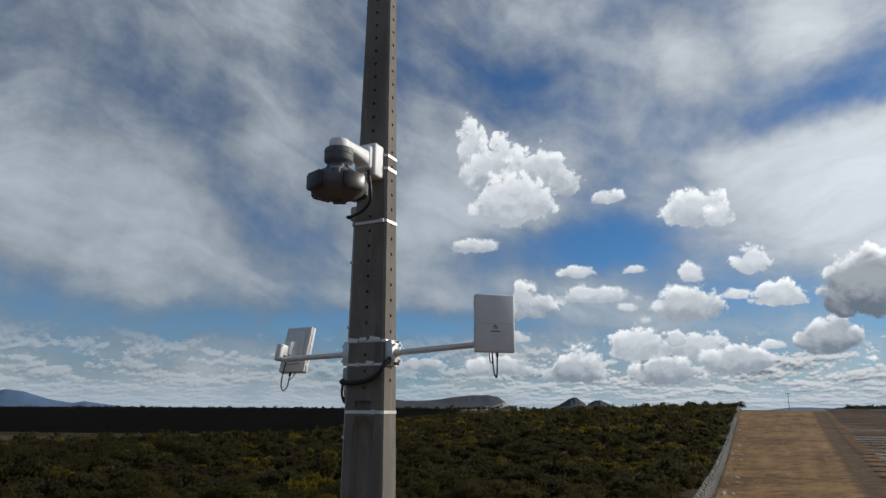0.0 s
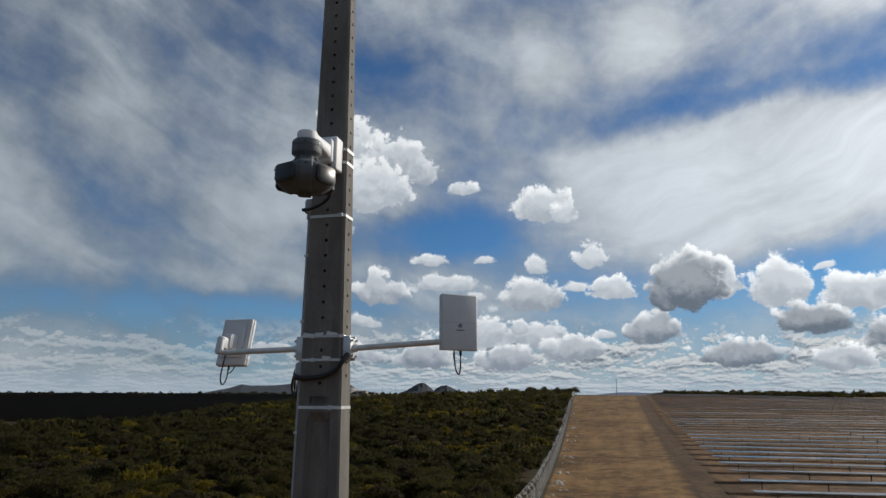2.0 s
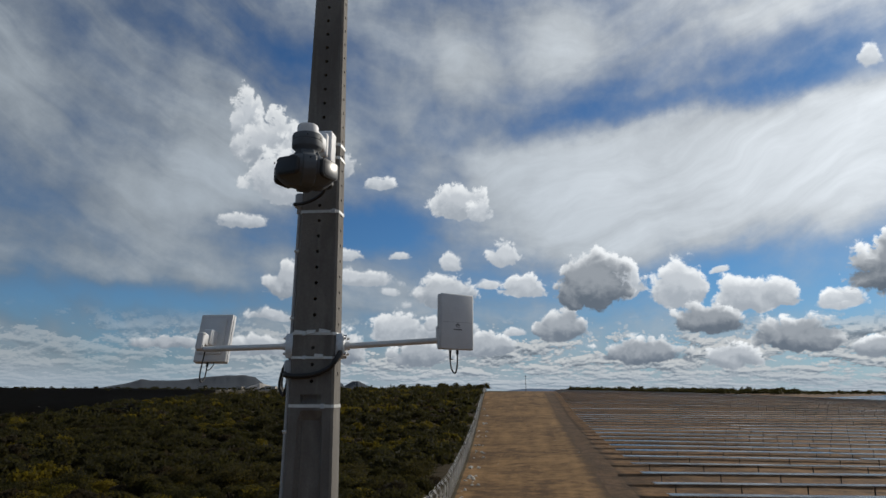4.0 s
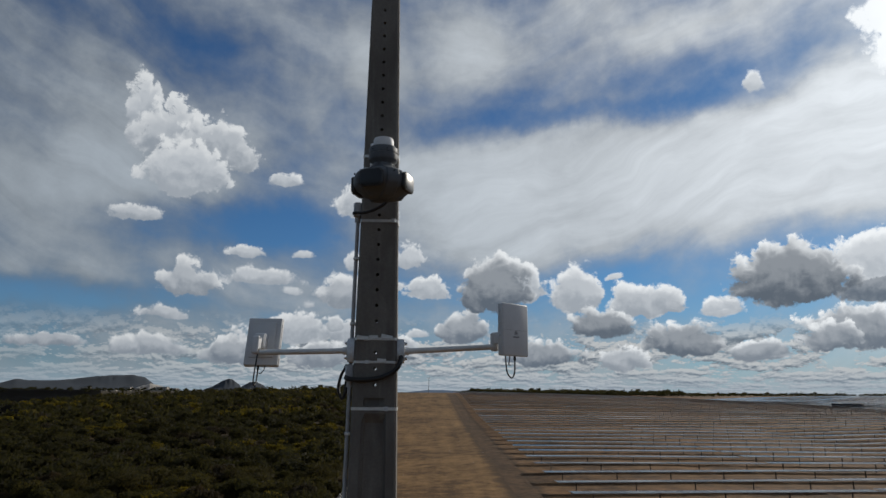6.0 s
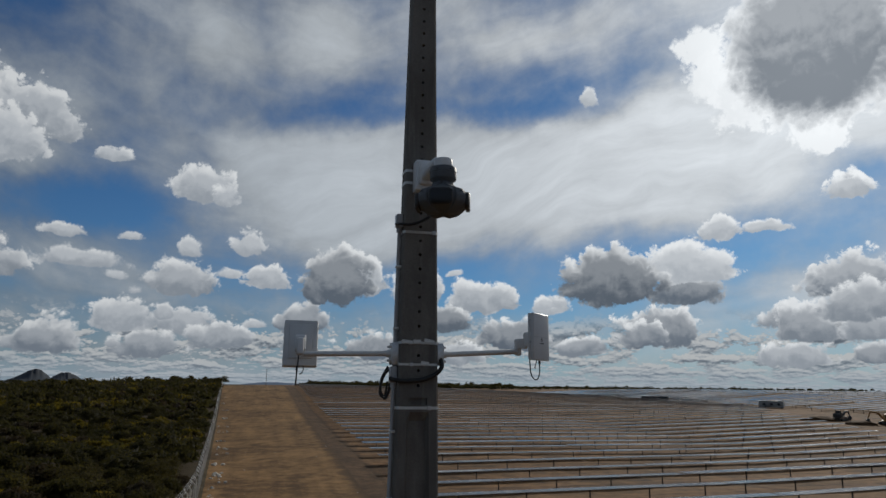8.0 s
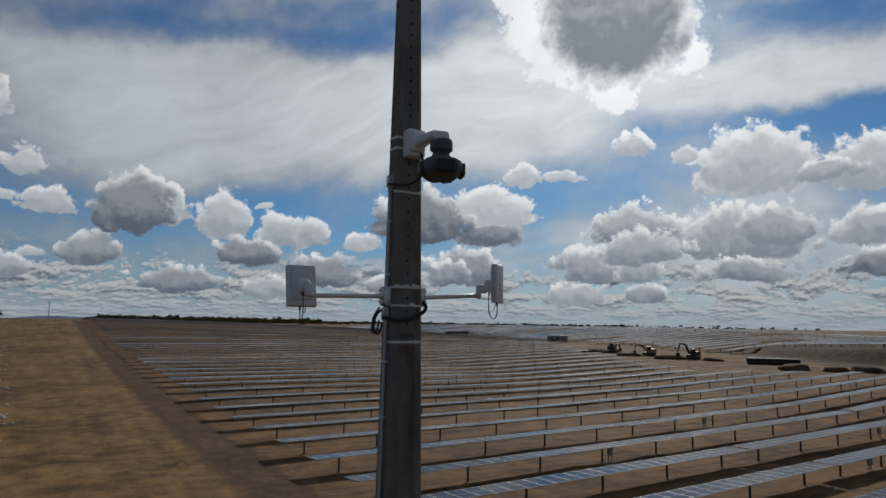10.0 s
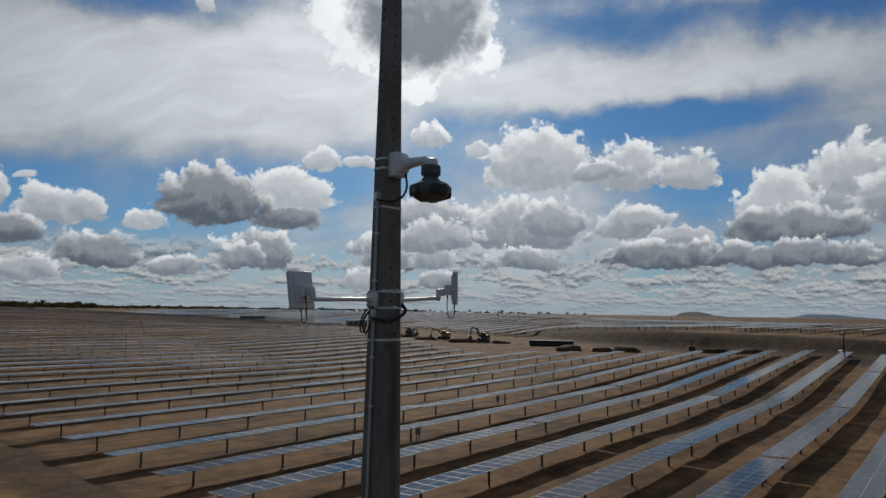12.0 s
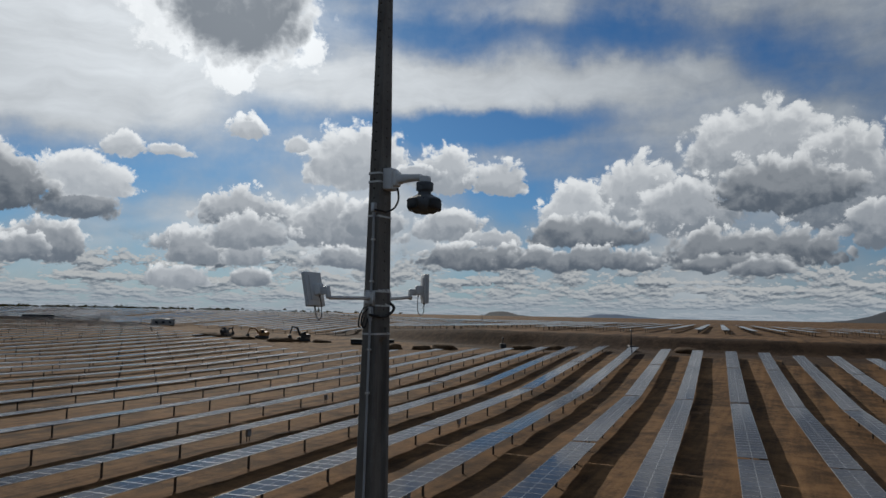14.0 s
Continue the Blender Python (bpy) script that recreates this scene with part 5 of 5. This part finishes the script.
def excavator(a, d, turn, lift, paint):
    x, y, z = ground_at(a, d)
    root = thing("excavator", pose(x, y, z, 0, 0, turn), "tracked excavator with its arm bent, at work on the site", "excavator", "excavators on the site")
    for s in (-1, 1):
        tr = prism([(-1.7, 0.1), (-1.4, 0.0), (1.4, 0.0), (1.7, 0.1), (1.9, 0.45), (1.6, 0.85), (-1.6, 0.85), (-1.9, 0.45)], 0.55, 0.05, Matrix.Translation((0, s * 1.05, 0)))
        part("track", tr, M_MACHINE, root)
    part("deck", box(3.2, 2.5, 0.35, 0.05, 1, Matrix.Translation((-0.2, 0, 1.1))), paint, root)
    part("engine_cover", prism([(-2.0, 1.25), (-0.3, 1.25), (-0.3, 2.1), (-1.8, 2.15), (-2.0, 1.9)], 2.3, 0.06), paint, root)
    cab = part("cab", prism([(-0.2, 1.25), (1.15, 1.25), (1.3, 1.9), (1.0, 2.85), (-0.2, 2.9)], 1.05, 0.06, Matrix.Translation((0, 0.7, 0))), paint, root)
    part("window", prism([(0.0, 1.75), (1.15, 1.75), (0.95, 2.7), (0.0, 2.7)], 1.09, 0.02, Matrix.Translation((0, 0.7, 0))), M_LENS, cab)

    def beam(p, q, w0, w1, name, mat):
        p, q = Vector(p), Vector(q)
        dd = q - p
        return part(name, tube(w0, w1, dd.length, 8, Matrix.Translation(p) @ dd.to_track_quat("Z", "Y").to_matrix().to_4x4()), mat, root)
    kx, kz = 3.4, 3.6 + lift
    beam((0.9, -0.3, 1.5), (2.1, -0.3, 3.3 + lift * 0.9), 0.32, 0.30, "boom", paint)
    beam((2.1, -0.3, 3.3 + lift * 0.9), (kx + 0.6, -0.3, kz), 0.30, 0.22, "boom", paint)
    beam((kx + 0.6, -0.3, kz), (kx + 1.5, -0.3, 1.6 + lift * 0.4), 0.24, 0.15, "stick", paint)
    part("bucket", prism([(kx + 1.2, 1.7 + lift * 0.4), (kx + 1.9, 1.4 + lift * 0.4), (kx + 1.7, 0.7 + lift * 0.4), (kx + 0.9, 0.5 + lift * 0.4), (kx + 1.0, 1.1 + lift * 0.4)], 0.9, 0.05, Matrix.Translation((0, -0.3, 0))), M_MACHINE, root)


excavator(-51.3, 208.4, 165, 0.9, M_MACHINE)
excavator(-47.9, 218.3, 160, -0.2, M_ORANGE)
excavator(-45.0, 228, 20, -0.9, M_MACHINE)


def pipe_stack(a, d, turn):
    x, y, z = ground_at(a, d)
    root = thing("pipe_stack", pose(x, y, z, 0, 0, turn), "long stack of thick black pipes on the soil", "pipes")
    n = 0
    for layer, count in ((0, 5), (1, 4)):
        for k in range(count):
            ln = 12 + (n * 7 % 3) * 0.4
            part("black_pipe", smooth(tube(0.42, 0.42, ln, 12, Matrix.Translation((-ln / 2, (k - (count - 1) / 2) * 0.86, 0.42 + layer * 0.74)) @ Matrix.Rotation(radians(90), 4, "Y")), 50), M_BLACK, root)
            n += 1


pipe_stack(-57.2, 196, 123)


def light_mast(a, d, h, lab):
    x, y, z = ground_at(a, d)
    root = thing("light_mast", pose(x, y, z, 0, 0, 30), lab, "mast", "masts on the site")
    part("base", box(2.2, 1.6, 1.2, 0.08, 1, Matrix.Translation((0, 0, 0.7))), M_MACHINE, root)
    part("pole", tube(0.16, 0.10, h, 8, Matrix.Translation((0, 0, 1.2))), M_MACHINE, root)
    part("head", box(1.0, 0.3, 0.5, 0.05, 1, Matrix.Translation((0, 0, h + 1.2))), M_MACHINE, root)


light_mast(-79.6, 157, 3.6, "dark drilling rig mast on the cut bank")
light_mast(-68.6, 184, 1.6, "small dark machine below the cut bank")
light_mast(-66.5, 505, 3.2, "small dark machine with a mast on the far ridge")


def soil_heap(a, d, r, hgt):
    x, y, z = ground_at(a, d)
    b = bmesh.new()
    bmesh.ops.create_icosphere(b, subdivisions=3, radius=1.0)
    for v in b.verts:
        n_ = noise.noise(v.co * 1.6 + Vector((a, d, 0))) * 0.28 + noise.noise(v.co * 5 + Vector((a, d, 3))) * 0.08
        v.co *= 1 + n_
        v.co = Vector((v.co.x * r, v.co.y * r * 0.7, max(v.co.z, -0.1) * hgt))
    ob = new("soil_mound", link_mesh("soil_mound", smooth(b, 60), M_DARKSOIL))
    ob.matrix_basis = pose(x, y, z, 0, 0, vr.uniform(0, 180))
    tagged(ob, "dark mound of dug soil at the foot of the bank", "soil mound", "soil mounds on the site")


for a, d, r, hgt in ((-58.8, 178, 4.5, 1.5), (-61.5, 176, 3.0, 1.1), (-63.5, 178, 4.0, 1.4), (-70.5, 176, 3.5, 1.2), (-73.0, 172, 4.5, 1.3), (-49.5, 206, 5.0, 1.3), (-46.3, 215, 4.0, 1.0), (-43.6, 226, 4.5, 1.2), (-52.8, 203, 3.2, 0.9), (-84.0, 156, 4.0, 1.2)):
    soil_heap(a, d, r, hgt)


def wood_pole(a, d, h):
    x, y, z = ground_at(a, d)
    root = thing("power_pole", pose(x, y, z, 0, 0, 10), "thin dark power pole with a short crossarm", "pole", "power poles far off")
    part("shaft", tube(0.17, 0.11, h, 8), M_BARK, root)
    part("crossarm", box(1.8, 0.12, 0.14, m=Matrix.Translation((0, 0, h - 0.5))), M_BARK, root)


wood_pole(0.0, 408, 9.6)
for a, d, h in ((18.3, 1500, 26), (17.5, 1500, 24), (19.4, 1600, 22)):
    wood_pole(a, d, h)


def far_house(a, d, sx, sz):
    x, y, z = ground_at(a, d)
    root = thing("far_building", pose(x, y, z, 0, 0, vr.uniform(-30, 30)), "small pale flat-roofed building far off", "building", "buildings by the quarry")
    part("wall", box(sx, 9, sz, m=Matrix.Translation((0, 0, sz / 2))), M_QUARRY, root)
    part("roof", box(sx + 0.8, 9.8, 0.6, m=Matrix.Translation((0, 0, sz + 0.3))), M_CABIN, root)
    for k in range(3):
        part("window", box(sx * 0.1, 0.3, sz * 0.3, m=Matrix.Translation((sx * (k - 1) * 0.28, -4.6, sz * 0.55))), M_LENS, root)


for a in (20.4, 20.9, 21.5, 22.0, 22.8, 23.6, 24.4, 25.3, 26.2, 13.6, 14.1):
    far_house(a + vr.uniform(-0.15, 0.15), vr.uniform(1150, 1500), vr.uniform(8, 26), vr.uniform(3, 6.5))


# ---------------------------------------------------------------- rows of the fields further off
def strip_row(name, p0, p1, width, tilt, mat_top, mat_under, rnd, lab, grp, hgt=1.3, step=35.0):
    """A far row: sections of panel deck on posts, following the ground."""
    p0, p1 = Vector(p0), Vector(p1)
    d = (p1 - p0)
    total = d.length
    d.normalize()
    sv = Vector((-d.y, d.x))
    root = thing(name, Matrix.Translation((p0.x, p0.y, land_z(p0.x, p0.y))), lab, "solar row", grp)
    o = root.matrix_basis.translation
    vs, fs, ms = [], [], []
    pv, pf = [], []
    t = 0.0
    while t < total - 5:
        e = min(t + step - 0.5, total)
        if rnd.random() > 0.05:
            tl = tilt + radians(rnd.uniform(-1.4, 1.4))
            cw, sw = math.cos(tl) * width / 2, math.sin(tl) * width / 2
            base = len(vs)
            for tt in (t, e):
                c = p0 + d * tt
                z = land_z(c.x, c.y) + hgt
                for s in (-1, 1):
                    q = c + sv * cw * s
                    for up_ in (0.0, 0.04):
                        vs.append((q.x - o.x, q.y - o.y, z + sw * s + up_ - o.z))
            a = base
            fs += [(a + 1, a + 3, a + 7, a + 5), (a, a + 4, a + 6, a + 2), (a, a + 1, a + 5, a + 4), (a + 2, a + 6, a + 7, a + 3), (a, a + 2, a + 3, a + 1), (a + 4, a + 5, a + 7, a + 6)]
            ms += [0, 1, 1, 1, 1, 1]
            tt = t + 2
            while tt < e:
                c = p0 + d * tt
                z = land_z(c.x, c.y)
                b0 = len(pv)
                for dx, dy in ((-0.08, -0.08), (0.08, -0.08), (0.08, 0.08), (-0.08, 0.08)):
                    pv.append((c.x + dx - o.x, c.y + dy - o.y, z - 0.2 - o.z))
                    pv.append((c.x + dx - o.x, c.y + dy - o.y, z + hgt - o.z))
                for k in range(4):
                    n = (k + 1) % 4
                    pf.append((b0 + 2 * k, b0 + 2 * n, b0 + 2 * n + 1, b0 + 2 * k + 1))
                tt += 7.4
        t += step
    if vs:
        part("panel_deck", quick_mesh("panel_deck", vs, fs, [mat_top, mat_under], ms), None, root)["kind"] = "stuff"
        part("post_line", quick_mesh("post_line", pv, pf, M_PILE), None, root)["kind"] = "stuff"
    return root


fr = random.Random(21)
LAB = "far row of pale reflecting solar modules on posts"
yy = -150.0
while yy < 50:
    xa = 204.0 + fr.uniform(0, 3)
    xb = xa + fr.choice((130, 150, 175)) + max(0, yy + 40) * 1.5
    strip_row("far_solar_row", (xa, yy + SLOPE * xa), (xb, yy + SLOPE * xb), 2.1, radians(0.5), M_SOLAR, M_PILE, fr, LAB, "rows of the upper solar field")
    yy += 7.6
# rows on the far hillside, wherever the slope lies on their line
yy = 50.5
while yy < 520:
    inside = []
    for x in range(60, 640, 8):
        y = yy + SLOPE * x
        r, a = math.hypot(x, y), math.degrees(math.atan2(x, y))
        if 15 < a < 84 and hill_start(a) + 8 < r < hill_start(a) + 260 and (y > 140 or x > bank_x(y) + 12):
            inside.append(x)
    if len(inside) > 3:
        xa, xb = inside[0] + fr.uniform(-3, 3), inside[-1] + fr.uniform(-3, 3)
        strip_row("hill_solar_row", (xa, yy + SLOPE * xa), (xb, yy + SLOPE * xb), 2.4, radians(2.2), M_SOLAR, M_PILE, fr, LAB, "rows on the far hillside")
    yy += 7.7
# the older dark field beyond the scrub: rows tilted away, the shade of their undersides put into the back colour
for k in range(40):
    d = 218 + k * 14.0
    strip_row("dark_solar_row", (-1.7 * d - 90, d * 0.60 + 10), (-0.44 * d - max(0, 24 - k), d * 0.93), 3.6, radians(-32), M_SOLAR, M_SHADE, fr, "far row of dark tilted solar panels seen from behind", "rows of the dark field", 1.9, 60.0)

# ---------------------------------------------------------------- solar rows

MOD_W, MOD_L, GAP = 1.27, 2.12, 0.02
AXIS_H = 1.28


def module_mesh():
    """One framed module, lying flat: glass let into an aluminium rim, pale back."""
    hw, hl, t, rim = MOD_W / 2, MOD_L / 2, 0.035, 0.022
    v = [(-hw, -hl, 0), (hw, -hl, 0), (hw, hl, 0), (-hw, hl, 0),
         (-hw, -hl, t), (hw, -hl, t), (hw, hl, t), (-hw, hl, t),
         (-hw + rim, -hl + rim, t), (hw - rim, -hl + rim, t), (hw - rim, hl - rim, t), (-hw + rim, hl - rim, t),
         (-hw + rim, -hl + rim, t - 0.004), (hw - rim, -hl + rim, t - 0.004), (hw - rim, hl - rim, t - 0.004), (-hw + rim, hl - rim, t - 0.004)]
    f = [(3, 2, 1, 0), (0, 1, 5, 4), (1, 2, 6, 5), (2, 3, 7, 6), (3, 0, 4, 7)]
    mi = [2, 0, 0, 0, 0]
    for k in range(4):
        n = (k + 1) % 4
        f += [(4 + k, 4 + n, 8 + n, 8 + k), (8 + k, 8 + n, 12 + n, 12 + k)]
        mi += [0, 0]
    f.append((12, 13, 14, 15))
    mi.append(1)
    return quick_mesh("module", v, f, [M_ALU, M_SOLAR, M_BACK], mi)


MODULE = module_mesh()
PILE = link_mesh("post", box(0.09, 0.16, 1.0, 0.0, m=Matrix.Translation((0, 0, 0.5))), M_PILE)


def row_line(y0, x):
    return y0 + SLOPE * x


def row_profile(y0, x0, x1, rnd):
    """Heights and roll of a row's sections: each follows the ground's mean and twists a little."""
    secs = []
    x = x0
    while x < x1 - 4:
        ln = min(34.8, x1 - x)
        secs.append((x, x + ln, AXIS_H + land_z(x, row_line(y0, x)) + rnd.uniform(-0.06, 0.06), AXIS_H + land_z(x + ln, row_line(y0, x + ln)) + rnd.uniform(-0.06, 0.06), radians(rnd.uniform(-1.2, 1.2) + float(np.interp(y0, (20, 45, 120), (-1.9, -1.3, 0.3))))))
        x += ln + 0.35
    return secs


def tracker(y0, x0, x1, rnd, split):
    """A long row: a torque tube on driven piles, with modules clamped across it."""
    ang = math.atan(SLOPE)
    yy = row_line(y0, x0)
    root = thing("solar_tracker", pose(x0, yy, land_z(x0, yy), 0, 0, math.degrees(ang)), "long single row of dark blue solar modules on steel piles", "solar row", "rows of the solar field")
    base = root.matrix_basis.inverted()
    cs, sn = math.cos(ang), math.sin(ang)
    vs, fs, ms = [], [], []
    mv = np.array([v.co for v in MODULE.vertices])
    mf = [tuple(p.vertices) for p in MODULE.polygons]
    mm = [p.material_index for p in MODULE.polygons]
    for xa, xb, za, zb, roll in row_profile(y0, x0, x1, rnd):
        la, lb = (xa - x0) / cs, (xb - x0) / cs
        pa = Vector((la, 0, za - root.location.z))
        pb = Vector((lb, 0, zb - root.location.z))
        d = (pb - pa)
        pitch = -math.atan2(d.z, d.x)
        frame_m = Matrix.Translation(pa) @ Matrix.Rotation(pitch, 4, "Y")
        part("torque_tube", box(d.length, 0.12, 0.12, 0.0, m=Matrix.Translation((d.length / 2, 0, -0.08))), M_STEEL, root, m=frame_m)
        n = int(d.length / (MOD_W + GAP))
        for k in range(n):
            mm4 = frame_m @ Matrix.Rotation(roll + radians(rnd.uniform(-0.25, 0.25)), 4, "X") @ Matrix.Translation(((k + 0.5) * (MOD_W + GAP), 0, 0))
            if split:
                part("module", MODULE, None, root, m=mm4)
            else:
                o = len(vs)
                w4 = np.array(mm4)
                vs.extend((mv @ w4[:3, :3].T + w4[:3, 3]).tolist())
                fs.extend(tuple(i + o for i in q) for q in mf)
                ms.extend(mm)
        k = 2.4
        while k < d.length:
            p = pa + d * (k / d.length)
            g = root.matrix_basis @ Vector((p.x, 0, 0))
            gz = land_z(g.x, g.y) - root.location.z - 0.15
            part("post", PILE, None, root, m=Matrix.LocRotScale((p.x, 0, gz), None, (1, 1, max(0.4, p.z - 0.1 - gz))))
            k += 7.4
    if not split:
        part("panel_deck", quick_mesh("panel_deck", vs, fs, [M_ALU, M_SOLAR, M_BACK], ms), None, root)["kind"] = "stuff"
    return root


rr = random.Random(11)
ROWS_Y = [-36.6, -30.5, -24.3, -18.1, -12.15, -6.0, 0.45, 6.95, 14.15, 21.7, 28.95, 36.1, 44.0, 52.2, 60.4, 69.0]
while ROWS_Y[-1] < 430:
    ROWS_Y.append(ROWS_Y[-1] + 8.5)
for i, y0 in enumerate(ROWS_Y):
    tracker(y0, 15.6, row_end(y0 + 12) - rr.uniform(0, 2.5), rr, 1 < i < 13)


# switch boxes hung on some of the posts
for n_, (i, x) in enumerate(((1, 52.0), (2, 34.0), (3, 63.0), (4, 46.0), (5, 30.0), (6, 58.0), (8, 41.0), (7, 77.0), (9, 66.0))):
    y = row_line(ROWS_Y[i + 3], x) - 0.14
    z = land_z(x, y)
    root = thing("switch_box", pose(x, y, z, 0, 0, 4.8), "small grey electrical box on legs under a solar row", "electrical box", "switch boxes under the rows")
    bx = part("case", box(0.55, 0.24, 0.62, 0.015, 1, Matrix.Translation((0, 0, 0.72))), M_CABIN, root)
    part("door", box(0.48, 0.02, 0.55, 0.006, 1, Matrix.Translation((0, -0.128, 0.72))), M_PVC, bx)
    for sx in (-0.2, 0.2):
        part("leg", box(0.06, 0.06, 0.50, m=Matrix.Translation((sx, 0, 0.2))), M_PILE, root)
